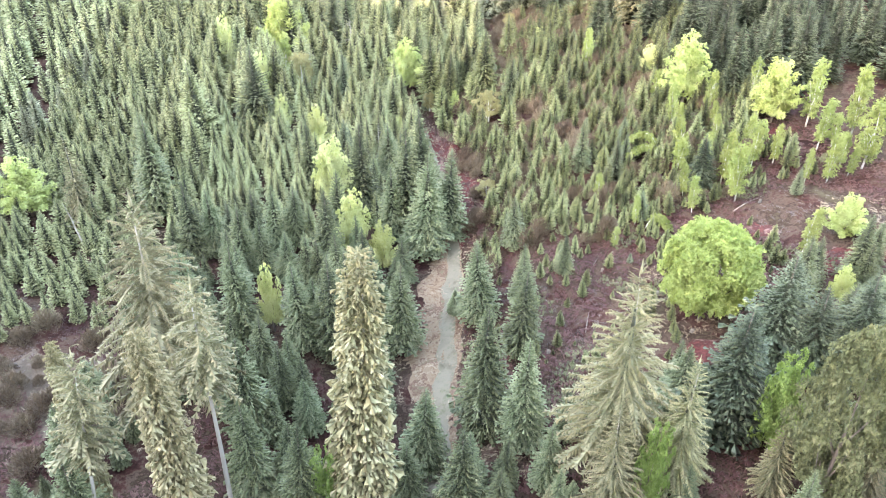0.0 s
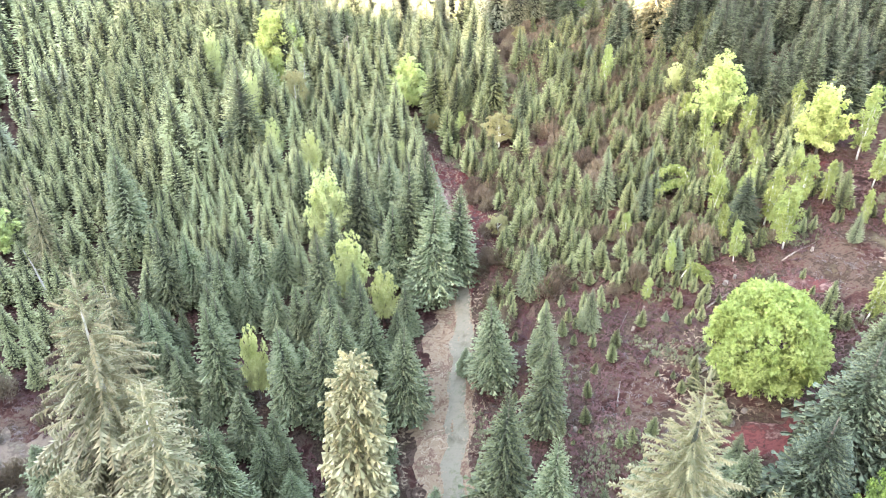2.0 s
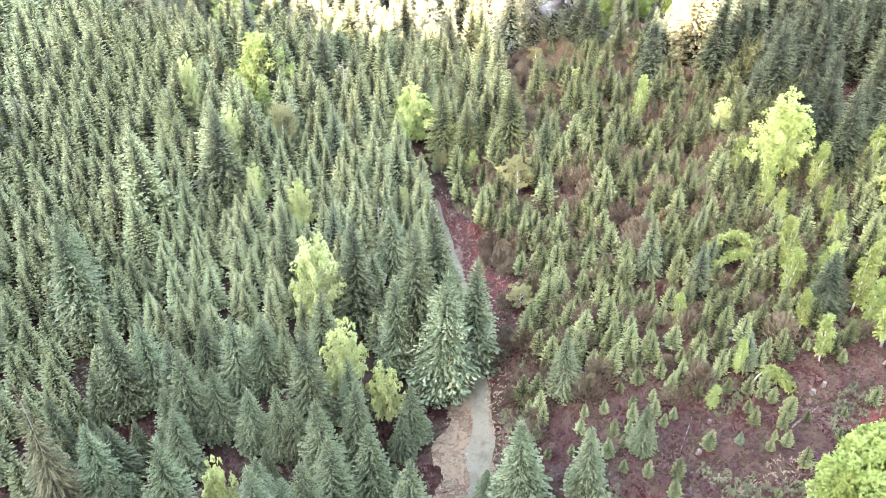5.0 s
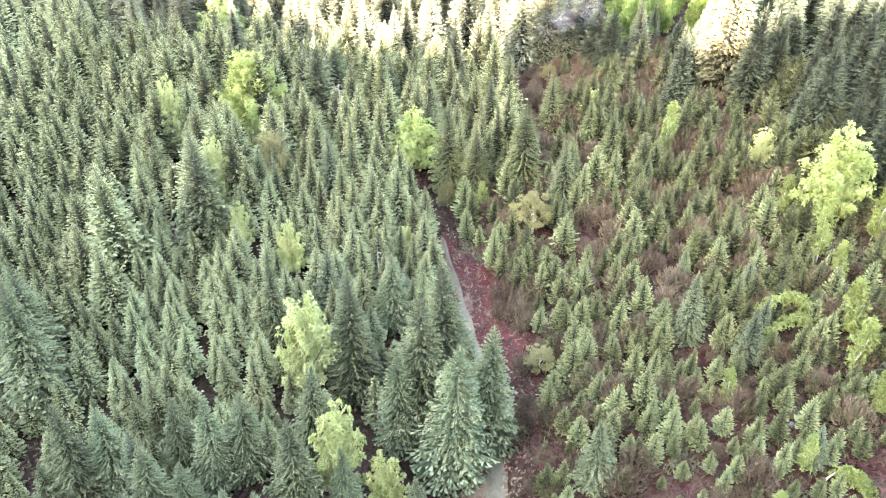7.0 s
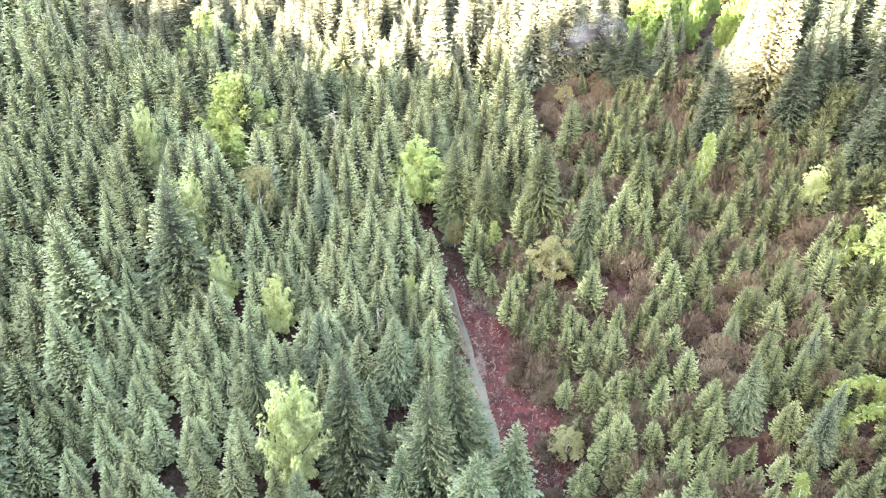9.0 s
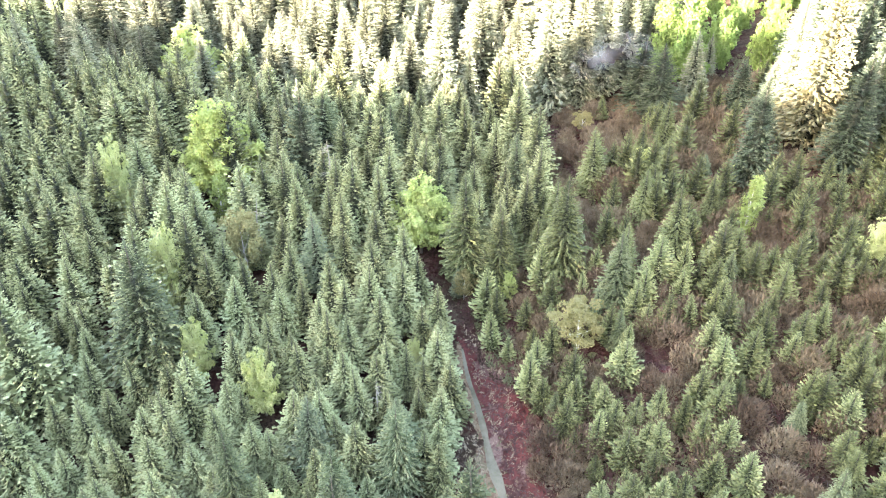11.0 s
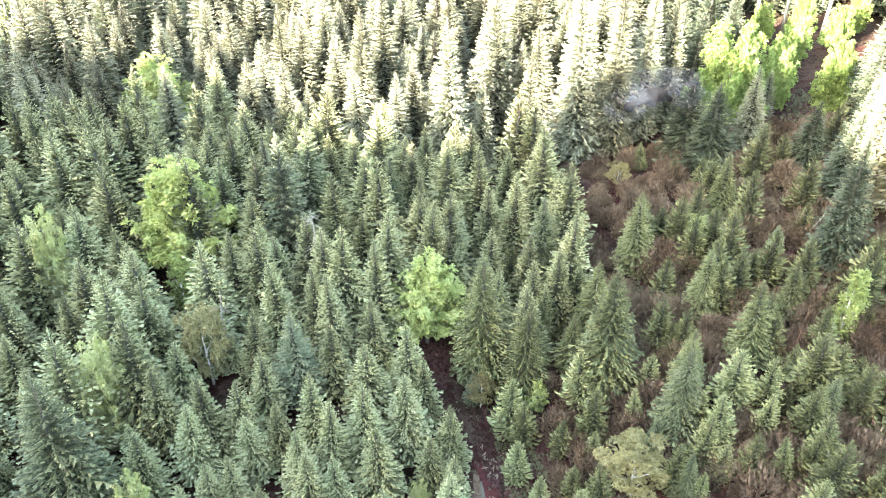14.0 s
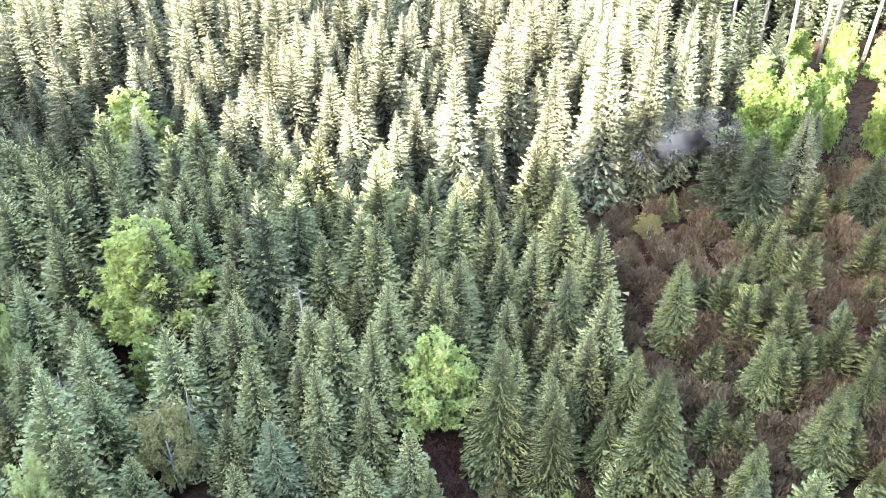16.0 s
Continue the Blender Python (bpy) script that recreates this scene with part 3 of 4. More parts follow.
P_WIDE = spruce_protos("mature_spruce", "old", 2, "mature spruce with slender drooping olive boughs, bare pale lower stem", "mature spruce", "mature spruces", bark=BARK_PALE, foot=0.009, top=0.88, **WIDE)
P_FULL = spruce_protos("broad_spruce", "old", 2, "broad mature spruce with olive layered boughs", "mature spruce", "mature spruces", bark=BARK_PALE, foot=0.008, top=0.88, **FULL)
P_LIT = spruce_protos("forest_spruce", "grey", 4, "tall spruce at the edge of the clearing", "tall spruce", "spruces round the clearing", **LIT)
P_FOREST = spruce_protos("green_spruce", "deep", 3, "deep green spruce standing among brown shrubs", "spruce", "spruces on the shrubby slope", **MID)
P_PALE = spruce_protos("tall_olive_spruce", "old", 1, "very tall pale olive spruce on the bank", "tall spruce", "", bark=BARK_PALE, foot=0.008, **LIT)
P_DARK = spruce_protos("dark_spruce", "dark", 3, "dark green spruce at the wood's edge", "dark spruce", "spruces on the eastern bank", **MID)


def leafy_protos(name, n, leaf, label, category, group, bark=BARK, lobes=26, low=0.07, radius=0.36, lobe=0.36, leaves=2600, size=0.022, pointed=0.0, n_limbs=7, foot=0.02, even=0.0, fingers=0):
    made = []
    for k in range(n):
        cl = leaf_cloud(rng, finger_lobes(rng, fingers, low, radius, lobe, pointed) if fingers else round_lobes(rng, lobes, low, radius, lobe, 1.0, pointed, even), leaves, size)
        cl[0][:, 2] *= 1.0 / cl[0][:, 2].max()
        crown = mesh_of(name + "_crown", *cl[:2], [leaf])
        tv, tf, ti = stem(0.8, foot, 0.012, rng)
        branches = [("branch", mesh_of(name + "_branch", v, f, [bark])) for v, f, i in limbs(rng, n_limbs, low * 0.8, 0.9, radius * 0.8, foot * 0.5)]
        made.append(shelve(tree_thing(name, [("trunk", mesh_of(name + "_trunk", tv, tf, [bark])), *branches, ("crown", crown)], label, category, group)))
    return made


P_ROUND = leafy_protos("round_maple", 1, LEAF_BRIGHT, "round broadleaf tree in dense bright spring leaf", "broadleaf tree", "", lobes=150, low=0.06, radius=0.5, lobe=0.17, leaves=9000, size=0.03, even=0.62, pointed=0.12)
P_LEAF = leafy_protos("broadleaf_tree", 3, LEAF_PALE, "broadleaf tree in bright yellow-green spring leaf", "broadleaf tree", "broadleaf trees", fingers=36, lobe=0.16, leaves=3400, size=0.031, pointed=0.9)
P_YELL = leafy_protos("yellow_broadleaf_tree", 2, LEAF_YELLOW, "broadleaf tree in pale yellow-green leaf", "broadleaf tree", "broadleaf trees", fingers=38, lobe=0.145, leaves=3400, size=0.029, pointed=0.6)
P_GREEN = leafy_protos("green_broadleaf_tree", 2, LEAF_GREEN, "broadleaf tree in fresh green leaf", "broadleaf tree", "broadleaf trees", fingers=36, lobe=0.17, leaves=3400, size=0.031, pointed=0.3)
P_OLIVE = leafy_protos("olive_broadleaf_tree", 1, LEAF_OLIVE, "large broadleaf tree in dull olive leaf", "broadleaf tree", "", lobes=70, lobe=0.21, leaves=4000, size=0.024)
P_BROWN = leafy_protos("budding_tree", 1, LEAF_BROWN, "round budding tree with brownish young leaves", "broadleaf tree", "", bark=BARK_BIRCH, lobes=50, lobe=0.2, leaves=2600, size=0.025)


def birch_lobes(r):
    """Drooping sprays all the way up a slender crown."""
    out = []
    for k in range(34):
        z = 0.16 + 0.78 * k / 33
        a = 2.39996 * k
        w = 0.105 * math.sin(math.pi * min(1, 0.12 + 0.88 * (z - 0.1) / 0.9)) ** 0.7 * r.uniform(0.35, 1.1)
        out.append((w * math.cos(a), w * math.sin(a), z, 0.042 * r.uniform(0.8, 1.4), 0.085 * r.uniform(0.8, 1.3)))
    return out


P_BIRCH = []
for k in range(4):
    cl = leaf_cloud(rng, birch_lobes(rng), 800, 0.034, shell=0.95, rays=5)
    tv, tf, ti = stem(0.96, 0.011, 0.02, rng)
    branches = [("branch", mesh_of("birch_branch", v, f, [BARK_BIRCH])) for v, f, i in limbs(rng, 9, 0.15, 1.0, 0.12, 0.004)]
    P_BIRCH.append(shelve(tree_thing("birch", [("trunk", mesh_of("birch_trunk", tv, tf, [BARK_BIRCH])), *branches,
                                               ("crown", mesh_of("birch_crown", *cl[:2], [LEAF_BIRCH]))], "slender white-stemmed birch in thin light green leaf", "birch", "birches")))


def shrub_shape(r, twigs=900):
    """A dome of short bare twigs over a few stems."""
    tri = []
    for k in range(twigs):
        way = r.normal(0, 1, 3)
        way[2] = abs(way[2]) + 0.25
        way /= np.linalg.norm(way)
        at = way * np.array([0.55, 0.55, 0.85]) * r.uniform(0.25, 1.0) ** 0.6
        grow = way * 0.6 + np.array([0, 0, 0.7]) + r.normal(0, 0.35, 3)
        grow /= np.linalg.norm(grow)
        side = np.cross(grow, r.normal(0, 1, 3))
        side /= np.linalg.norm(side)
        ln = r.uniform(0.08, 0.2)
        tri += [at - side * 0.022, at + side * 0.022, at + grow * ln]
    for k in range(9):
        a, t = r.uniform(0, 2 * math.pi), r.uniform(0.1, 0.6)
        way = np.array([math.cos(a) * t, math.sin(a) * t, 0.8])
        side = np.array([-math.sin(a), math.cos(a), 0]) * 0.02
        tri += [-side, side, way]
    v = np.array(tri)
    return v, np.arange(len(v)).reshape(-1, 3), np.zeros(len(v) // 3, int)


P_SHRUB = []
for k in range(3):
    sv, sf, si = shrub_shape(rng)
    P_SHRUB.append(shelve(tree_thing("shrub", [("twig_clump", mesh_of("shrub_twigs", sv, sf, [TWIG_RED]))], "leafless red-brown shrub among the bracken", "shrub", "bare shrubs")))

# ---------------------------------------------------------------- single trees: x, y, height of the top above datum, width over height against the kind's own
TAKEN = []


def stand(protos, rows, seed, plump=1.0, lean=1.5, least=1.2, room=0.19):
    """Trees at x, y with their top at a height over datum; each keeps some room round it, and on its southern side."""
    r = np.random.default_rng(seed)
    for k, (x, y, top, wide) in enumerate(rows):
        rest = top - float(lie(x, y))
        h = max(least, rest)
        TAKEN.append((x, y, max(0.9, room * h * wide)))
        TAKEN.append((x * 0.97, y - 0.7 * room * h * wide - 0.16 * h, max(0.6, 0.7 * room * h * wide)))
        plant(protos[k % len(protos)], x, y, h * wide * plump, h, r, lean, sink=h - rest)


stand(P_WIDE, [(-24.2, 46.7, 18.0, 1.0)], 20)
stand(P_FULL, [(14.1, 41.5, 15.8, 1.05), (18.0, 38.6, 9.6, 0.9), (12.8, 36.1, 7.6, 0.8), (29.5, 33.5, 6.0, 1.0), (24.5, 36.0, 5.5, 0.9)], 21)
stand(P_TALL, [(-17.5, 33.5, 14.9, 1.0), (-6.9, 40.0, 16.9, 1.2), (-29.0, 40.0, 9.5, 0.8), (-31.0, 31.0, 8.0, 0.9)], 22)
stand(P_BARE, [(-18.5, 41.4, 14.4, 1.0), (-27.5, 35.7, 11.2, 1.0)], 23, lean=3.0)
stand(P_FULL, [(-48.0, 82.9, 8.4, 0.7), (8.0, 36.5, -1.5, 0.8)], 24)
# beside the track
stand(P_MID, [(4.0, 51.6, 4.6, 0.9), (7.4, 47.7, 3.4, 0.9), (1.6, 41.1, -0.3, 1.0), (-2.0, 48.6, -2.9, 1.1), (9.1, 78.1, 2.5, 1.0), (4.3, 67.5, 2.3, 1.05),
              (9.2, 66.8, 2.0, 1.0), (14.2, 69.7, 1.7, 1.0), (8.2, 59.0, 3.8, 0.95), (-4.7, 64.7, 1.3, 0.95), (-8.1, 68.4, 1.0, 0.95), (-12.3, 70.1, 2.1, 0.95),
              (-16.2, 54.0, -1.9, 1.0), (-18.7, 50.4, 2.7, 0.95), (-16.7, 43.4, 0.8, 0.9), (-11.9, 40.0, 0.8, 0.9), (-3.4, 44.5, -5.6, 1.2), (-35.3, 54.0, -3.4, 1.4)], 31, 0.96)
stand(P_MID, [(-24.6, 70.7, 0.2, 1.0), (-31.8, 77.6, 4.9, 0.9), (-29.5, 79.1, 3.4, 1.0), (-25.2, 75.3, 3.2, 0.95), (-24.9, 80.7, 2.3, 1.0), (-21.8, 79.8, 3.4, 0.95),
              (-19.6, 80.9, 2.9, 1.1), (-14.5, 76.6, 4.4, 0.9), (-22.7, 64.1, 3.9, 0.9), (-4.6, 84.1, -4.0, 1.0), (-2.4, 83.0, 6.8, 1.0), (-5.1, 87.4, 8.9, 0.95), (-2.6, 90.0, 10.3, 0.85), (-1.7, 90.5, 6.0, 1.0),
              (0.7, 85.3, 6.1, 0.95), (-11.4, 90.1, 7.7, 0.9), (-7.0, 85.5, 4.0, 0.9), (-10.0, 73.5, 0.4, 0.9), (-13.5, 63.0, -1.5, 1.0), (-27.5, 36.3, 2.7, 0.9)], 32, 0.96)
stand(P_MID, [(-42.1, 92.5, 8.5, 0.9), (-39.6, 87.1, 10.4, 0.85), (-19.9, 95.8, 6.4, 0.8), (-12.3, 95.5, 5.2, 0.9), (-8.3, 103.5, 2.2, 1.35),
              (8.2, 132.7, 6.6, 0.9), (-3.0, 140.9, 5.0, 0.9), (4.6, 105.6, 0.8, 0.9), (12.2, 104.1, 1.4, 0.8), (9.8, 115.6, 4.6, 0.9)], 33, 0.96)
stand(P_MID, [(11.6, 116.4, 10.2, 1.0), (10.9, 111.2, 5.2, 1.0), (19.3, 90.3, 8.2, 0.85), (20.9, 114.2, 9.4, 0.9),
              (21.5, 99.4, 5.2, 1.1), (21.0, 96.5, 3.0, 1.0),
              (-11.1, 144.7, 12.8, 0.9), (1.5, 70.0, -6.0, 1.3)], 34, 0.96)
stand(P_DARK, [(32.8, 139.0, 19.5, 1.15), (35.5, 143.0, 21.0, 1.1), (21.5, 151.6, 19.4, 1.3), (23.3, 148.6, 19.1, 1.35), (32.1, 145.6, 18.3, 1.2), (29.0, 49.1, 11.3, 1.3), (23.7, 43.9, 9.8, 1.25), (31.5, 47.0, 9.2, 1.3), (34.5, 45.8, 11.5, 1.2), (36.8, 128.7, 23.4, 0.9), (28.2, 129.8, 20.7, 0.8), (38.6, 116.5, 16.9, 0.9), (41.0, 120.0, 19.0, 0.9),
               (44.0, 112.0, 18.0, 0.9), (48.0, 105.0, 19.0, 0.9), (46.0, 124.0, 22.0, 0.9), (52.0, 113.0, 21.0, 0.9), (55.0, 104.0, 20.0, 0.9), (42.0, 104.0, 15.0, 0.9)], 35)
stand(P_PALE, [(35.6, 134.5, 34.0, 0.85)], 37)
stand(P_LIT, [(34.5, 138.5, 27.0, 0.85), (10.1, 156.3, 29.1, 0.9), (4.6, 158.7, 19.8, 0.95), (-4.8, 158.4, 23.7, 0.95), (14.2, 155.6, 29.0, 0.75), (17.5, 157.3, 28.5, 0.75), (21.0, 159.3, 27.4, 0.75), (1.2, 166.0, 27.0, 0.85), (-0.7, 160.5, 16.7, 0.9),
               (28.0, 150.5, 20.3, 1.2), (31.2, 155.2, 18.6, 1.2),
               (-24.1, 146.2, 14.8, 0.85)], 36)
stand(P_FOREST, [(13.0, 119.5, 9.5, 1.0), (-2.2, 126.9, 11.3, 1.0), (12.5, 134.9, 13.2, 1.0), (16.8, 151.6, 11.6, 1.1), (16.5, 127.5, 11.5, 1.1), (18.2, 121.0, 12.4, 1.0), (7.4, 122.3, 13.2, 1.0), (1.0, 123.9, 8.7, 0.95), (23.4, 142.5, 11.6, 1.1)], 38)
# spruces of the plantation and the shrubby slope that stand out singly
stand(P_SLIM, [(-44.1, 142.4, 16.8, 1.05), (-40.1, 145.9, 16.4, 1.05), (-29.1, 136.3, 16, 1.05), (-27.7, 141.9, 13.7, 1.05), (-28.6, 161.8, 12.6, 1.05), (-12, 141.2, 14.3, 1.05), (-5.2, 154.1, 11.9, 1.05), (-2.8, 150.8, 14.1, 1.05), (1.7, 149.5, 11.5, 1.05), (1.7, 142.9, 11.5, 1.05), (-14.7, 133.3, 6, 1.05), (-13.7, 138.9, 9.2, 1.05), (-6, 140.6, 6.2, 1.05), (1.5, 129, 5, 1.05), (3.1, 129.2, 6.8, 1.05), (-13.2, 121.4, 3.2, 1.05), (-8.7, 120.6, 2.8, 1.05), (-1.8, 133.4, 7.5, 1.05), (-24.5, 125, 8.7, 1.05), (-24.7, 129.6, 6.7, 1.05), (-22.7, 128.4, 6.7, 1.05), (-33, 115.7, 12, 1.05), (-31.9, 121.7, 13.5, 1.05), (-29.1, 118.5, 11.5, 1.05), (-38.5, 105.5, 12.3, 1.05), (-43.3, 107.3, 8.5, 1.05), (-41, 102.2, 6.9, 1.05), (-37.4, 98.6, 6.4, 1.05), (-29.7, 94.5, 2.2, 1.05), (-33.6, 94.6, 2, 1.05), (-26.4, 101.3, 4.6, 1.05), (-33.3, 160.6, 18.6, 1.05), (-46.4, 156, 17, 1.05), (-34.3, 152.8, 14.8, 1.05), (-23.8, 155.6, 15, 1.05), (-7.5, 148.6, 11.3, 1.05), (-21, 160.5, 13.3, 1.05), (-16.4, 140.3, 13.3, 1.05)], 61, 1.0, room=0.15)
stand(P_MID, [(-19.4, 142.5, 17.2, 1.05), (4, 136.4, 12.1, 1.05), (-30.2, 109.4, 13.2, 1.05), (-8.4, 100.5, 4.2, 1.05)], 62, 1.0, room=0.16)
stand(P_FOREST, [(13.9, 139.7, 10.2, 1), (18.5, 137.3, 12.9, 1), (22, 140.3, 14.7, 1), (23, 125.4, 11.5, 1), (7.4, 128.3, 10.2, 1), (5.2, 125.3, 6.8, 1), (19, 116, 7.1, 1), (28.6, 113.3, 9.8, 1), (21.4, 111.3, 6.1, 1), (24, 105.2, 5.8, 1), (20.8, 119.2, 8, 1), (12.9, 123.6, 7.2, 1)], 63, 1.0, room=0.16, least=4.0)
stand(P_SILVER, [(-21.1, 138.9, 17.6, 1), (-15.4, 101, 4.4, 1), (-17.5, 121.9, 9.4, 1), (-2.9, 145, 4.2, 1)], 64, 1.0, room=0.15)
stand(P_MID, [(-15.2, 73.1, -0.7, 0.95), (-15.5, 62.5, 2.4, 0.9), (-11.9, 62.4, 3.4, 0.9), (-10.5, 65.6, 2.6, 0.85), (-10.9, 77.4, 0.1, 0.9), (-30.0, 67.7, 1.8, 0.95), (-14.3, 83.3, 3.8, 0.9)], 65)
stand(P_SILVER, [(-26.9, 77.7, 2.4, 0.85), (24.2, 75.5, 4.5, 0.9)], 66)
stand(P_FULL, [(-32.6, 65.9, 7.6, 0.6)], 67)
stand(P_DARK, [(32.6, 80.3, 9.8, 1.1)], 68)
# broadleaf trees
stand(P_ROUND, [(25.9, 57.3, 10.0, 0.88)], 41, lean=0, room=0.33)
stand(P_LEAF, [(36.1, 102.0, 17.3, 0.95), (44.8, 91.0, 16.2, 1.05), (-57.0, 86.0, 4.5, 1.25), (-7.3, 130.9, 9.4, 1.12), (-30.7, 137.7, 15.6, 1.2), (-42.0, 165.6, 18.2, 1.3),
               (37.6, 54.8, 6.6, 0.8), (42.1, 64.3, 9.2, 1.2), (2.0, 122.4, 2.2, 0.8)], 42, room=0.33)
stand(P_YELL, [(-11.8, 79.6, 2.6, 0.68), (-7.6, 78.6, -1.1, 0.65), (-15.6, 90.0, 6.0, 0.72), (-26.5, 109.8, 5.6, 0.62), (-7.5, 113.1, 0.6, 0.7), (-40.5, 131.2, 14.0, 0.5), (-30.9, 117.7, 10.4, 0.5), (-10.2, 124.8, 2.3, 0.8), (-19.4, 64.8, 0.3, 0.5), (18.3, 135.5, 10.5, 1.2), (33.8, 114.4, 12.2, 1.0), (-20.1, 106.3, 4.9, 0.7)], 43, room=0.33)
stand(P_GREEN, [(26.6, 155.5, 23.8, 0.95), (33.5, 158.5, 21.0, 0.8), (38.0, 154.5, 20.5, 0.8), (31.0, 165.0, 21.0, 0.9), (36.5, 164.5, 20.5, 0.9), (42.5, 161.5, 20.5, 0.9), (48.0, 163.0, 21.5, 0.9), (40.5, 170.0, 21.5, 0.9), (46.5, 171.5, 22.5, 0.9), (34.0, 171.5, 20.5, 0.9), (53.0, 169.0, 23.0, 0.9), (33.0, 178.0, 20.0, 0.9), (39.5, 178.5, 21.5, 0.9), (51.0, 176.0, 23.0, 0.9), (45.0, 178.5, 22.5, 0.9), (26.1, 40.3, 8.3, 0.48), (-9.5, 40.3, -1.6, 0.5), (15.4, 36.8, 5.0, 0.34)], 44, room=0.33)
stand(P_OLIVE, [(26.8, 34.1, 15.2, 0.5), (31.5, 36.5, 12.5, 0.5)], 50, room=0.25)
stand(P_BROWN, [(6.3, 92.0, -1.6, 1.5), (13.8, 148.8, 10.2, 1.4), (7.7, 112.5, 5.2, 1.3), (-25.3, 123.7, 8.8, 0.8), (-2.5, 124.0, 1.2, 1.0)], 45, room=0.33)
stand(P_SILVER, [(24.6, 133.0, 10.7, 1.2), (25.9, 94.7, 7.0, 0.85), (23.3, 86.4, 7.1, 0.9), (24.6, 88.2, 7.0, 0.8), (21.5, 68.5, -0.2, 1.2), (41.0, 73.1, 8.6, 0.9), (-3.2, 124.5, 1.4, 1.0)], 48)
stand(P_PINE, [(41.0, 184.0, 40.0, 1.0), (44.0, 181.5, 39.0, 1.0), (46.5, 184.5, 41.0, 1.0), (49.0, 180.0, 40.0, 1.0), (52.0, 177.5, 41.0, 1.0), (38.0, 187.0, 40.0, 1.0), (55.0, 181.0, 42.0, 1.0), (35.0, 190.0, 40.0, 1.0)], 49)
stand(P_BIRCH, [(33.3, 93.0, 9.3, 1.2), (41.3, 80.8, 10.8, 1.1), (45.0, 74.6, 11.8, 1.2), (49.5, 76.0, 15.5, 1.2), (35.2, 78.0, 8.4, 1.3), (30.0, 78.8, 6.6, 1.2), (23.5, 75.3, 3.8, 1.2), (20.5, 72.6, 1.0, 1.5),
                (20.3, 82.5, 3.3, 1.2), (37.4, 62.6, 8.5, 1.3), (48.4, 88.5, 16.4, 1.2), (32.6, 104.5, 10.8, 1.2), (28.5, 89.2, 5.5, 1.3), (34.9, 79.9, 10.2, 1.2), (34.9, 74.9, 10.4, 1.2), (29.9, 74.6, 6.4, 1.2)], 46, lean=4)
stand(P_BIRCH, [(25.1, 121.3, 13.2, 1.1), (30.3, 110.5, 6.9, 1.2), (26.8, 103.6, 6.4, 1.2), (-29.9, 131.5, 9.0, 1.3), (36.5, 88.0, 9.5, 1.2), (39.5, 85.5, 10.5, 1.2), (52.0, 84.0, 17.0, 1.2), (47.0, 82.0, 13.5, 1.2), (38.5, 98.0, 12.5, 1.2)], 47, lean=4)


bg = np.random.default_rng(58)
for k in range(26):
    x, y = bg.uniform(24, 52), bg.uniform(73, 104)
    if x < 0.55 * (y - 73) + 20 or min(math.hypot(x - t[0], y - t[1]) for t in TAKEN) < 1.6:
        continue
    h = bg.uniform(3.5, 6.5)
    TAKEN.append((x, y, 0.9))
    plant(P_BIRCH[k % 4], x, y, h * 1.2, h, bg, 4)


# gaps in the wood south of the larger broadleaf trees
TAKEN += [(-6.8, 127.2, 3.3), (-6.6, 123.8, 1.0), (-29.0, 132.0, 3.6), (-28.6, 129.0, 2.2), (-29.3, 133.0, 2.6), (-15.0, 86.5, 1.6), (-40.2, 161.0, 2.6), (-25.9, 107.3, 1.2), (7.2, 109.5, 1.8)]


# ---------------------------------------------------------------- the plantation and the saplings
def inside(x, y, cx, cy, rx, ry):
    return ((x - cx) / rx) ** 2 + ((y - cy) / ry) ** 2 < 1


def open_ground(x, y):
    """Where no young trees grow."""
    t = track_middle(y)
    wide = np.interp(y, [28, 86, 92, 112, 122, 130], [2.6, 2.6, 1.9, 1.4, 0.9, 0.2])
    on_track = (np.abs(x - t) < wide) & (y < 128)
    red_strip = (x > t) & (x < t + np.interp(y, [80, 92, 105, 118], [3, 6.5, 5.5, 0])) & (y > 80) & (y < 118)
    bank = inside(x, y, 22, 63, 16, 9) | inside(x, y, 38, 70, 9, 6)
    return (on_track | red_strip | bank | inside(x, y, -41, 55, 11, 9) | inside(x, y, 19.5, 97.5, 3.4, 5.5) | inside(x, y, 14, 107, 2.5, 5)
            | inside(x, y, 12.3, 147, 3.6, 10.5) | inside(x, y, 24, 133, 4, 3) | inside(x, y, -21, 68, 4, 2.5))


def scatter(seed, x0, x1, y0, y1, gap, keep, free=1.0):
    """An uneven grid of spots, clear of the single trees."""
    r = np.random.default_rng(seed)
    nx, ny = int((x1 - x0) / gap), int((y1 - y0) / gap)
    x, y = np.meshgrid(x0 + gap * np.arange(nx), y0 + gap * np.arange(ny), indexing="ij")
    x, y = x.ravel() + r.uniform(-0.42, 0.42, nx * ny) * gap, y.ravel() + r.uniform(-0.42, 0.42, nx * ny) * gap
    ok = keep(x, y)
    x, y = x[ok], y[ok]
    t = np.array(TAKEN)
    d = np.hypot(x[:, None] - t[:, 0], y[:, None] - t[:, 1]) - t[:, 2] * free
    ok = d.min(1) > 0.3
    return x[ok], y[ok], r


def plantation(x, y):
    edge = np.interp(y, [46, 60, 75, 82, 86, 92, 100, 110, 120, 130, 150, 400], [-50, -36, -34, -16, -8, -3.0, -3.0, -4, -4, 8, 9, 60])
    return (x < edge) & ~open_ground(x, y) & (y > 46)


def crop_height(x, y):
    return np.interp(y, [62, 84, 110, 122, 140, 155, 170, 200], [4.0, 5.4, 6.6, 9.0, 11.0, 13.0, 15.5, 18.0])


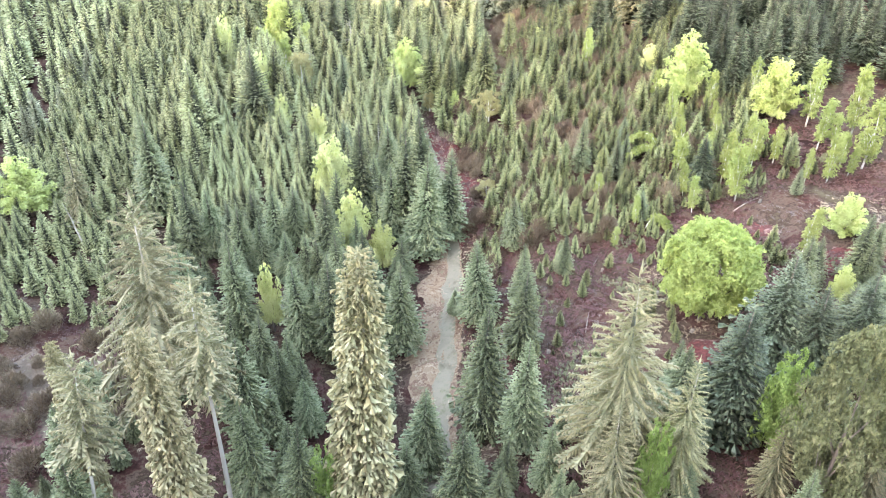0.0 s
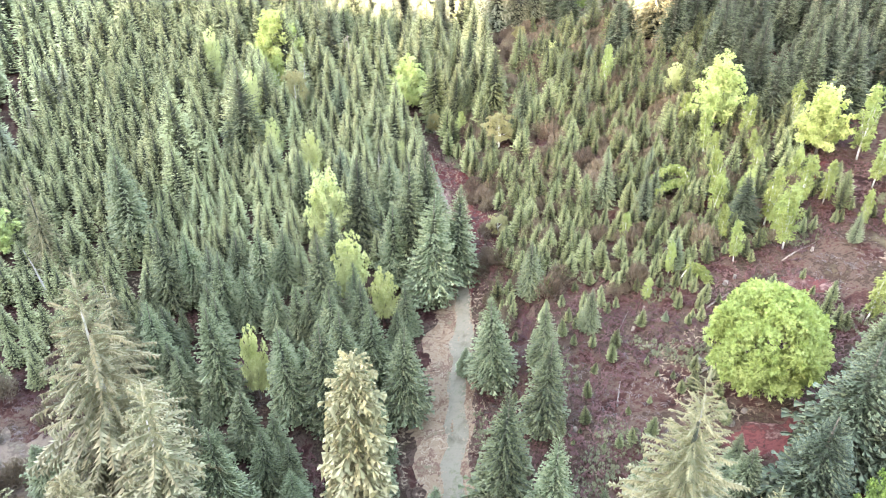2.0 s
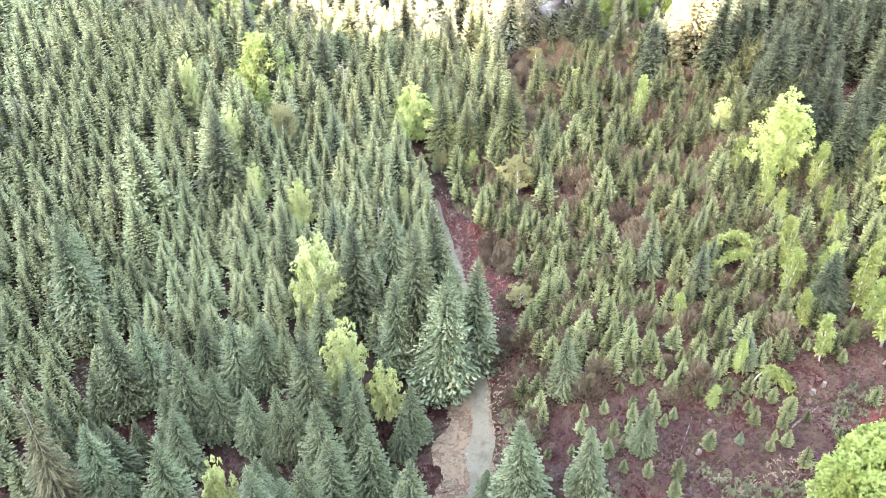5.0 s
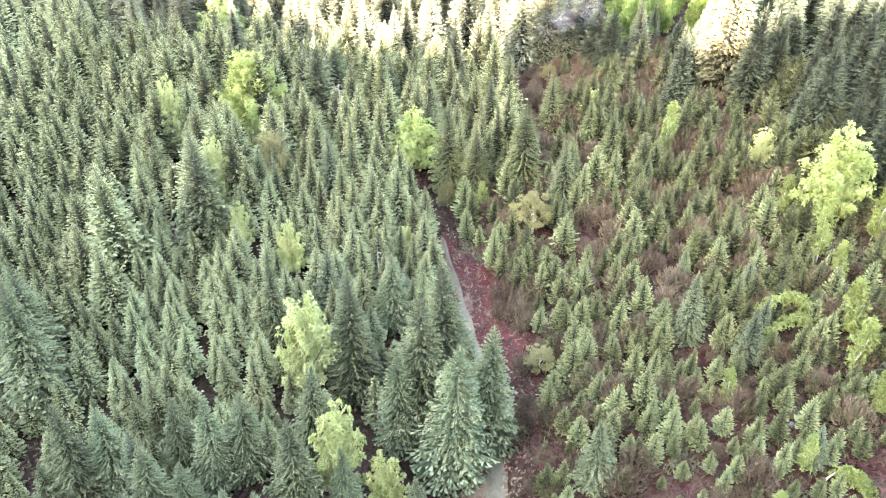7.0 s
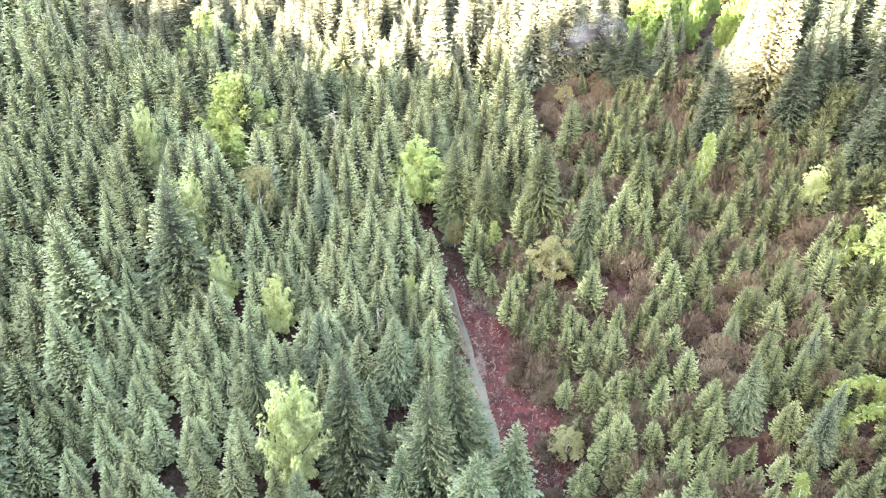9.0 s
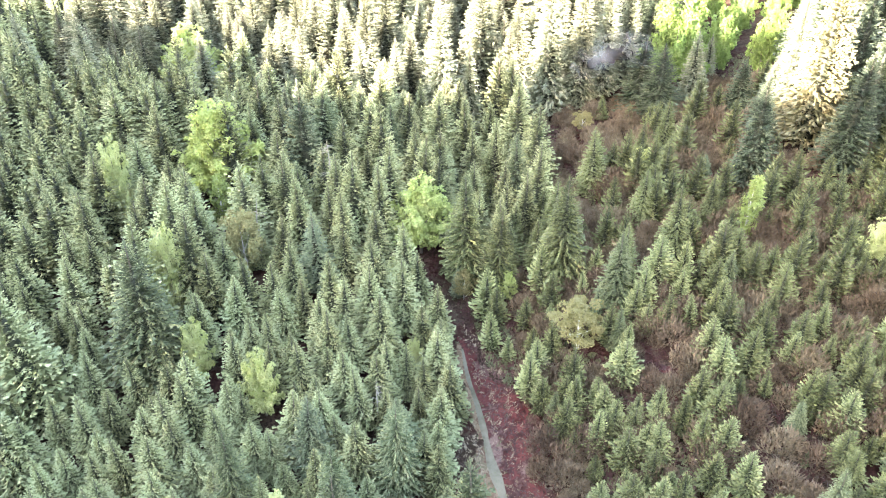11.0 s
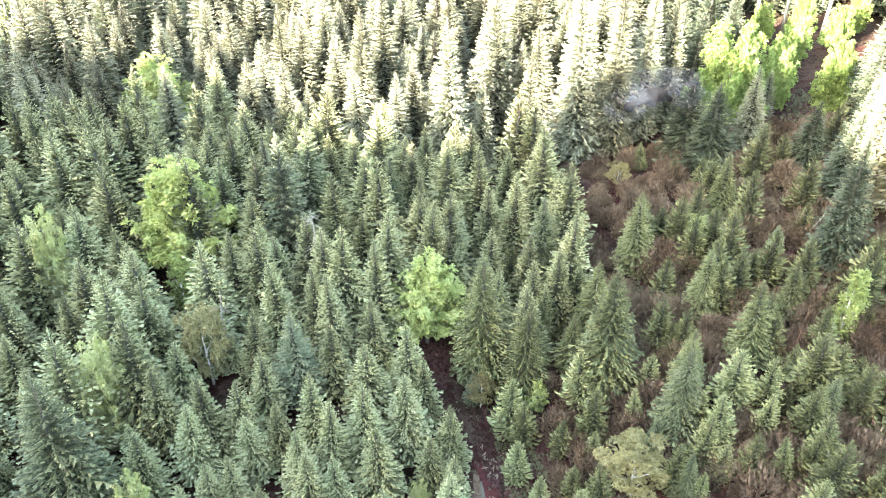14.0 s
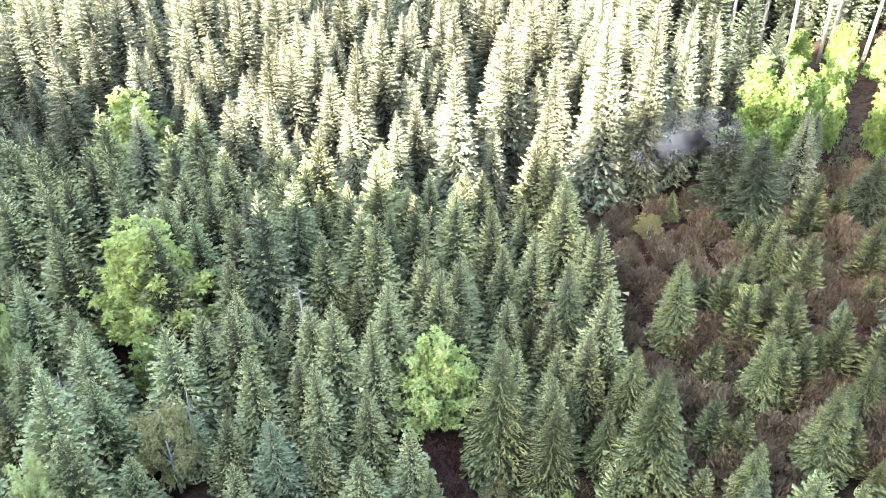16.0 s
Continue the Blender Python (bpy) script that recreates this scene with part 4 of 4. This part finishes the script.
x1, y1, r = scatter(51, -62, 10, 46, 114, 2.6, plantation, 0.6)
x2, y2, r = scatter(56, -62, 10, 114, 157, 3.2, plantation, 0.9)
x, y = np.concatenate([x1, x2]), np.concatenate([y1, y2])
h = crop_height(x, y) * r.uniform(0.8, 1.18, len(x))
order = np.argsort(np.hypot(x + 8, (y - 118) * 0.8))
for k in order[:240]:
    plant(P_SLIM[k % 5], x[k], y[k], h[k] * r.uniform(0.85, 1.2), h[k], r, 1.5)
rest = order[240:]
pieces = []
for j in range(6):
    shape = conifer_crown(rng, **FIELD)
    q = rest[j::6]
    pieces.append(strew(shape, np.stack([x[q], y[q], lie(x[q], y[q]), h[q] * r.uniform(0.85, 1.2, len(q)), h[q]], -1), r))
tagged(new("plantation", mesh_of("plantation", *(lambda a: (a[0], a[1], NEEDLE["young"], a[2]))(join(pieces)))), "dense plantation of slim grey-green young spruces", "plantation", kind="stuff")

# far woods behind and to the sides
def far_wood(x, y):
    return (((y > 156) & ~plantation_gap(x, y)) | (x < -62) | ((x > 40) & (y > 98)) | ((x > 56) & (y > 60))) & ~open_ground(x, y) & ~inside(x, y, 43, 172, 15, 15)


def plantation_gap(x, y):
    return inside(x, y, 15, 154, 9, 5)


x, y, r = scatter(52, -170, 170, 40, 250, 4.7, lambda x, y: far_wood(x, y) & (np.abs(x) < 14 + 0.66 * y) & (y < np.where(x > 24, 212, 240)), 0.8)
h = np.where(x < -62, np.interp(y, [40, 100, 150, 200], [7, 8, 12, 17]), np.interp(y, [60, 100, 156, 175, 300], [9, 11, 14, 17, 19])) * r.uniform(0.75, 1.2, len(x))
near_x, near_y = (x > -64) & (x < 62), (y < 197)
pick = np.flatnonzero(near_x & near_y & (x <= 24))[:285]
for k in pick:
    plant(P_LIT[k % 4], x[k], y[k], h[k] * r.uniform(0.95, 1.3), h[k], r, 1.5, "tall grey-green spruce in the wood beyond the plantation")
# eastern wood planted with dark needles that stand in for its shade
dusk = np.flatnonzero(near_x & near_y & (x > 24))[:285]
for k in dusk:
    plant(P_DARK[k % 3], x[k], y[k], h[k] * r.uniform(0.75, 0.95), h[k], r, 1.5, "dark green spruce in the wood on the bank, shade added to its needle colour")
stays = np.ones(len(x), bool)
stays[pick] = stays[dusk] = False
x, y, h = x[stays], y[stays], h[stays]
shapes = [conifer_crown(rng, **{**FIELD, "whorls": 32, "per": 12, "radius": 0.205, "segs": 2}) for j in range(5)]
# the dark tint east of x = 24 carries that wood's shade
for name, tint, mine, label in (("far_woods", "grey", (x <= 24) & (x > -62), "tall grey-green spruce woods beyond the plantation"), ("side_woods", "young", x <= -62, "green spruce woods beside the plantation"), ("dark_woods", "dark", x > 24, "dark spruce woods on the eastern bank, shade added to their needle colour")):
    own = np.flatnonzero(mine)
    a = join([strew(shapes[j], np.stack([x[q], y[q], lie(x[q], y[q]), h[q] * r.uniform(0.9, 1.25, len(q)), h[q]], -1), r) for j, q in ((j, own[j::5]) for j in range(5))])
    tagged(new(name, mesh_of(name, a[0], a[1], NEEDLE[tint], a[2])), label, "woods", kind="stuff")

# saplings on the eastern slope
def sapling_slope(x, y):
    return (x > track_middle(y) + 2.5) & (y > 70) & (y < 150) & (x < 46) & ~open_ground(x, y)


# younger spruces that fill the wood below the track's bend
def wood_below(x, y):
    return (((x > -36) & (x < -5) & (y < 79)) | ((x > 2.5) & (y < 50)) | ((x > 30) & (y < 60))) & ~open_ground(x, y)


x, y, r = scatter(55, -60, 60, 24, 80, 3.1, wood_below, 0.8)
h = r.uniform(4.0, 8.5, len(x))
for k in range(len(x)):
    TAKEN.append((x[k], y[k], 1.2))
    plant(P_MID[k % 5], x[k], y[k], h[k] * r.uniform(0.85, 1.15), h[k], r, 1.5)

x, y, r = scatter(53, 0, 46, 70, 150, 1.75, sapling_slope, 0.6)
keep = r.random(len(x)) < np.interp(y, [70, 78, 100, 110, 122, 135, 150], [0.6, 1.0, 0.95, 0.6, 0.42, 0.26, 0.12])
x, y = x[keep], y[keep]
h = np.interp(y, [70, 76, 84, 102, 116, 130], [1.7, 2.4, 3.3, 4.0, 4.9, 5.0]) * r.uniform(0.6, 1.35, len(x))
order = np.argsort(np.hypot(x - 14, (y - 98) * 0.7))
P_SAP = spruce_protos("spruce_sapling", "sapling", 4, "small bushy light green spruce sapling", "spruce sapling", "saplings on the slope", foot=0.014, **SAPLING)
P_DEEP = spruce_protos("dark_spruce_sapling", "deep", 3, "small dark green spruce sapling", "spruce sapling", "dark saplings on the slope", foot=0.014, **SAPLING)
bx, by, br = scatter(57, 5, 42, 50, 77, 1.55, lambda x, y: inside(x, y, 22, 63, 17, 11), 0.6)
bk = br.random(len(bx)) < np.clip(0.3 + 0.45 * (np.sin(0.55 * bx + 1.0) + np.sin(0.6 * by + 0.4 * bx)), 0.06, 0.8)
bx, by = bx[bk], by[bk]
for k in range(len(bx)):
    hh = br.uniform(0.7, 2.6)
    plant(P_SAP[k % 4], bx[k], by[k], hh, hh, br, 3)
cut = max(120, 290 - len(bx))
for k in order[:cut]:
    dusky = r.random() < np.interp(y[k], [80, 95, 103, 110, 118], [0.1, 0.2, 0.45, 0.7, 0.9]) * (0.35 if x[k] < 18 else 1) + (0.3 if x[k] > 24 else 0)
    plant((P_DEEP[k % 3] if dusky else P_SAP[k % 4]), x[k], y[k], h[k] * r.uniform(0.8, 1.25), h[k], r, 2)
rest = order[cut:]
shape = conifer_crown(rng, **{**SAPLING, "whorls": 26, "per": 15, "segs": 2, "wide": 0.18})
deep = r.random(len(rest)) < np.where(y[rest] > np.where(x[rest] < 18, 122, 108), 1.0, np.where(x[rest] > 26, 0.5, 0.25))
for name, tint, own, label in (("sapling_thicket", "sapling", rest[~deep], "thicket of small light green spruce saplings"), ("sapling_stand", "deep", rest[deep], "stand of darker green spruce saplings")):
    a = strew(shape, np.stack([x[own], y[own], lie(x[own], y[own]), h[own], h[own]], -1), r)
    tagged(new(name, mesh_of(name, a[0], a[1], NEEDLE[tint], a[2])), label, "saplings", kind="stuff")

# bare shrubs
def shrub_ground(x, y):
    return (((x > 3) & (x < 40) & (y > 74) & (y < 155)) | inside(x, y, -41, 55, 12, 10))


x, y, r = scatter(54, -55, 42, 44, 155, 1.5, shrub_ground, 0.5)
keep = r.random(len(x)) < np.interp(y, [44, 84, 105, 114, 155], [0.25, 0.3, 0.5, 0.85, 0.75])
x, y = x[keep], y[keep]
r.shuffle(both := np.stack([x, y], -1))
x, y = both.T
tq = np.arange(290, len(x))
sz = r.uniform(1.3, 3.0, len(tq))
if len(tq):
    a = strew(shrub_shape(rng), np.stack([x[tq], y[tq], lie(x[tq], y[tq]), sz * 1.1, sz], -1), r, 0.08)
    tagged(new("shrub_thicket", mesh_of("shrub_thicket", a[0], a[1], [TWIG_RED])), "thicket of leafless red-brown shrubs", "shrubs", kind="stuff")
for k in range(min(290, len(x))):
    s = r.uniform(1.3, 3.2)
    plant(P_SHRUB[k % 3], x[k], y[k], s * 1.1, s, r, 3)

# ---------------------------------------------------------------- dead wood and stones
def dead_stem(x, y, high, foot, lean, turn, seed, bare=6, label="bare grey standing dead stem"):
    r = np.random.default_rng(seed)
    e = new("dead_tree")
    zs = np.linspace(-0.2, high, 8)
    wob = 0.012 * high * np.sin(zs * 1.3 + seed)
    part("trunk", mesh_of("dead_trunk", *tube(np.stack([wob, -0.5 * wob, zs], -1), foot * (1 - 0.85 * np.clip(zs / high, 0, 1)), 7)[:2], [BARK_PALE]), e)
    for k in range(bare):
        z = high * r.uniform(0.3, 0.95)
        a = r.uniform(0, 2 * math.pi)
        t = np.linspace(0, 1, 4)
        L = (high - z) * 0.35 + 0.5
        part("branch", mesh_of("dead_branch", *tube(np.stack([L * t * math.cos(a), L * t * math.sin(a), z + 0.15 * L * t - 0.3 * L * t * t], -1), 0.22 * foot * (1 - 0.8 * t), 5)[:2], [BARK_PALE]), e)
    e.matrix_basis = pose(x, y, float(lie(x, y)), lean * math.sin(turn), lean * math.cos(turn), 0)
    tagged(e, label, "dead tree")


dead_stem(-46.5, 78.5, 7.5, 0.16, 9, 2.2, 1, 3, "leaning pale dead stem at the plantation's edge")
dead_stem(-33.5, 126.5, 8.0, 0.16, 3, 0.4, 2, 16, "grey dead spruce with bare twigs")
dead_stem(-24.0, 124.8, 9.0, 0.15, 6, 1.0, 3, 10, "pale dead birch with broken limbs")
dead_stem(-17.5, 133.0, 10.5, 0.17, 1, 0.0, 4, 26, "silver-grey dead spruce among green spruces")
dead_stem(-10.5, 106.0, 5.5, 0.12, 2, 0.5, 5, 18, "grey dead young spruce")
dead_stem(27.5, 134.5, 4.0, 0.10, 25, 0.6, 6, 8, "slanting grey dead stem")
dead_stem(28.3, 133.5, 3.6, 0.09, 30, 1.6, 7, 8, "slanting grey dead stem")


def bent_birch(x, y, reach, high, turn, seed):
    """A young birch bowed over until its top comes near the ground."""
    r = np.random.default_rng(seed)
    e = new("bent_birch")
    t = np.linspace(0, 1, 12)
    px, pz = reach * t ** 1.4, high * np.sin(math.pi * 0.82 * t)
    pts = np.stack([px * math.cos(turn), px * math.sin(turn), pz - 0.1 * (1 - t)], -1)
    part("trunk", mesh_of("bent_birch_trunk", *tube(pts, 0.085 * (1 - 0.8 * t), 7)[:2], [BARK_BIRCH]), e)
    lobes = [(p[0], p[1], p[2] - 0.35, 0.5, 0.6) for p in pts[4:]]
    part("crown", mesh_of("bent_birch_crown", *leaf_cloud(r, lobes, 320, 0.26, 0.9)[:2], [LEAF_BIRCH]), e)
    e.matrix_basis = pose(x, y, float(lie(x, y)))
    tagged(e, "young birch bowed over in an arch, light green leaf", "birch", "bent birches")


bent_birch(29.4, 88.2, 4.6, 3.4, 2.9, 1)
bent_birch(29.2, 87.6, 4.2, 2.4, 3.3, 2)
bent_birch(24.6, 74.3, 2.8, 2.0, -0.7, 3)


def stone_mesh(r):
    bm = bmesh.new()
    bmesh.ops.create_icosphere(bm, subdivisions=2, radius=1.0)
    for v in bm.verts:
        v.co *= 1 + 0.28 * noise.noise(v.co * 1.7 + Vector((r.uniform(0, 50), 0, 0)))
        v.co.z *= 0.6
    me = bpy.data.meshes.new("stone")
    bm.to_mesh(me)
    bm.free()
    me.materials.append(STONE)
    return me


STONE = bark_material("grey_stone", (0.06, 0.058, 0.065), (0.15, 0.145, 0.155), 3.0, 1.0)
CUT = bark_material("weathered_cut_wood", (0.10, 0.08, 0.06), (0.20, 0.165, 0.125), 8.0, 1.0)
sg = np.random.default_rng(71)
stones = [stone_mesh(sg) for k in range(4)]
for x, y, n in ((28.5, 84.0, 7), (24.5, 80.5, 4), (21.5, 76.5, 4), (25.5, 132.5, 6), (31.0, 87.5, 3)):
    for k in range(n):
        sx, sy = x + sg.normal(0, 1.1), y + sg.normal(0, 1.1)
        size = sg.uniform(0.15, 0.42)
        ob = new("stone", stones[k % 4])
        ob.matrix_basis = pose(sx, sy, float(lie(sx, sy)) + 0.1 * size, sg.normal(0, 12), sg.normal(0, 12), sg.uniform(0, 360)) @ Matrix.Diagonal((size, size, size, 1))
        tagged(ob, "blue-grey field stone lying in the bracken", "stone", "stones on the slope")


def log_thing(x, y, length, radius, turn, seed):
    t = np.linspace(0, 1, 6)
    c, s_ = math.cos(turn), math.sin(turn)
    xs, ys = x + (t - 0.5) * length * c, y + (t - 0.5) * length * s_
    e = new("log")
    part("stem", mesh_of("log_stem", *tube(np.stack([xs, ys, lie(xs, ys) + radius * 0.8], -1), radius * (1 - 0.5 * t), 8)[:2], [BARK]), e)
    tagged(e, "grey-brown fallen stem lying on the ground", "log", "fallen stems")


lg = np.random.default_rng(72)
for k in range(24):
    x, y = (lg.uniform(10, 40), lg.uniform(55, 74)) if k < 20 else (lg.uniform(8, 28), lg.uniform(90, 140))
    log_thing(x, y, lg.uniform(1.5, 4.5), lg.uniform(0.05, 0.12), lg.uniform(0, 3.14), k)

# tree stumps left on the felled bank
for k in range(22):
    x, y = lg.uniform(9, 38), lg.uniform(54, 76)
    rad, high = lg.uniform(0.14, 0.28), lg.uniform(0.2, 0.45)
    e = new("stump")
    zs = np.array([-0.15, 0.0, high * 0.5, high])
    part("bole", mesh_of("stump_bole", *tube(np.stack([0 * zs, 0 * zs, zs], -1), rad * np.array([1.5, 1.25, 1.0, 0.95]), 9)[:2], [BARK]), e)
    part("cut_face", mesh_of("stump_face", *tube(np.array([[0, 0, high], [0, 0, high + 0.02]]), rad * np.array([0.9, 0.88]), 9)[:2], [CUT]), e)
    e.matrix_basis = pose(x, y, float(lie(x, y)))
    tagged(e, "weathered stump with a pale cut face", "stump", "stumps on the bank")

# ---------------------------------------------------------------- low growth and litter
def blades(r, n, spread_, high, width):
    """A tuft of arched blades, two triangles each."""
    v, f = [], []
    for k in range(n):
        a = r.uniform(0, 2 * math.pi)
        h = np.array([math.cos(a), math.sin(a), 0])
        s = np.array([-h[1], h[0], 0]) * width
        L = spread_ * r.uniform(0.5, 1.1)
        m, e = h * L * 0.5 + np.array([0, 0, high * r.uniform(0.6, 1.1)]), h * L + np.array([0, 0, high * r.uniform(0.0, 0.5)])
        b = len(v)
        v += [h * 0.03, m - s, m + s, e]
        f += [(b, b + 1, b + 2), (b + 1, b + 3, b + 2)]
    return np.array(v), np.array(f), np.zeros(len(f), int)


def litter(name, seed, count, where, shape, mat, label, lo, hi):
    r = np.random.default_rng(seed)
    x, y = r.uniform(-60, 52, count), r.uniform(28, 162, count)
    ok = where(x, y)
    x, y = x[ok], y[ok]
    s = r.uniform(lo, hi, len(x))
    a = strew(shape, np.stack([x, y, lie(x, y) - 0.02, s, s], -1), r, 0.1)
    tagged(new(name, mesh_of(name, a[0], a[1], [mat], a[2])), label, "undergrowth", kind="stuff")


rr = np.random.default_rng(60)
near_open = lambda x, y: (open_ground(x, y) | (x > -9) | (y < 84)) & ((x < track_middle(y) - 4.4) | (x > track_middle(y) + 2.1) | (y > 87)) & (np.abs(x - track_middle(y)) > 0.8)
patchy = lambda x, y, a, b: np.sin(0.21 * x + 2 * np.sin(0.11 * y) + a) + np.sin(0.17 * y + 1.5 * np.sin(0.13 * x) + b)
litter("bracken", 61, 60000, lambda x, y: near_open(x, y) & ((patchy(x, y, 0, 1) > -0.8) | ((x > track_middle(y)) & (x < track_middle(y) + 7) & (y > 84) & (y < 114))), blades(rr, 5, 0.6, 0.28, 0.08), FERN_RED, "dead red-brown bracken lying on the ground", 0.6, 1.3)
litter("withered_grass", 62, 70000, lambda x, y: (near_open(x, y) & (patchy(x, y, 2, 4) > 1.0)) | ((np.abs(x - track_middle(y)) < 3.4) & (np.abs(x - track_middle(y)) > 0.6) & (y < 120)) , blades(rr, 5, 0.4, 0.22, 0.05), GRASS_TAN, "tufts of withered tan grass", 0.5, 1.1)
litter("brash", 63, 40000, lambda x, y: near_open(x, y) & (patchy(x, y, 4, 2.5) > 0.8), blades(rr, 4, 0.6, 0.1, 0.03), BRASH, "grey twigs and brash left after felling", 0.5, 1.3)
litter("heather", 64, 90000, lambda x, y: (x > track_middle(y) + 2) & (x < 48) & (((y > 76) & (patchy(x, y, 1.0, 3.3) > -0.2) & ~open_ground(x, y)) | ((y > 48) & (y < 80) & (patchy(2.7 * x, 2.7 * y, 1.0, 3.3) > 0.75))), blades(rr, 5, 0.4, 0.42, 0.06), HEATHER, "low olive-green heather between the saplings", 0.6, 1.4)
litter("green_grass", 65, 40000, lambda x, y: inside(x, y, 12, 152, 6, 8) | ((np.abs(x - track_middle(y)) < 1.3) & (y < 127)), blades(rr, 6, 0.22, 0.2, 0.03), HEATHER, "short dull green grass in the clearing and on the track", 0.5, 1.1)


# a wisp of mist among the tall spruces beyond the clearing
def mist_material():
    m, n, l = material("thin_mist")
    geo = n.new("ShaderNodeNewGeometry")
    t = node(n, "ShaderNodeTexNoise", Scale=0.32, Detail=4.0, Roughness=0.6, Distortion=0.5)
    l.new(geo.outputs["Position"], t.inputs["Vector"])
    amount = n.new("ShaderNodeMapRange")
    amount.inputs["From Min"].default_value, amount.inputs["From Max"].default_value, amount.inputs["To Max"].default_value = 0.42, 0.75, 0.045
    l.new(t.outputs["Fac"], amount.inputs["Value"])
    clear, white = n.new("ShaderNodeBsdfTransparent"), node(n, "ShaderNodeBsdfDiffuse", Color=(0.8, 0.8, 0.82, 1))
    mix = n.new("ShaderNodeMixShader")
    l.new(amount.outputs[0], mix.inputs["Fac"])
    l.new(clear.outputs[0], mix.inputs[1])
    l.new(white.outputs[0], mix.inputs[2])
    l.new(mix.outputs[0], n.new("ShaderNodeOutputMaterial").inputs["Surface"])
    return m


mr = np.random.default_rng(80)
bm = bmesh.new()
for k in range(16):
    u = k / 15
    spot = Vector((13.2 + 7.6 * u + mr.normal(0, 0.7), 151.6 + mr.normal(0, 0.6), 15.4 + 3.0 * u + mr.normal(0, 0.7)))
    made = bmesh.ops.create_icosphere(bm, subdivisions=3, radius=1.0)
    rx, rz = mr.uniform(1.0, 2.5), mr.uniform(0.7, 1.6)
    for v in made["verts"]:
        v.co *= 1 + 0.5 * noise.noise(v.co * 1.3 + spot)
        v.co = Vector((v.co.x * rx, v.co.y * rx * 0.6, v.co.z * rz)) + spot
me = bpy.data.meshes.new("mist")
bm.to_mesh(me)
bm.free()
me.materials.append(mist_material())
me.polygons.foreach_set("use_smooth", np.ones(len(me.polygons), bool))
mist = new("mist", me)
mist.visible_shadow = False
tagged(mist, "thin white wisp of mist between tall spruces", "mist", kind="stuff")

clear_protos()
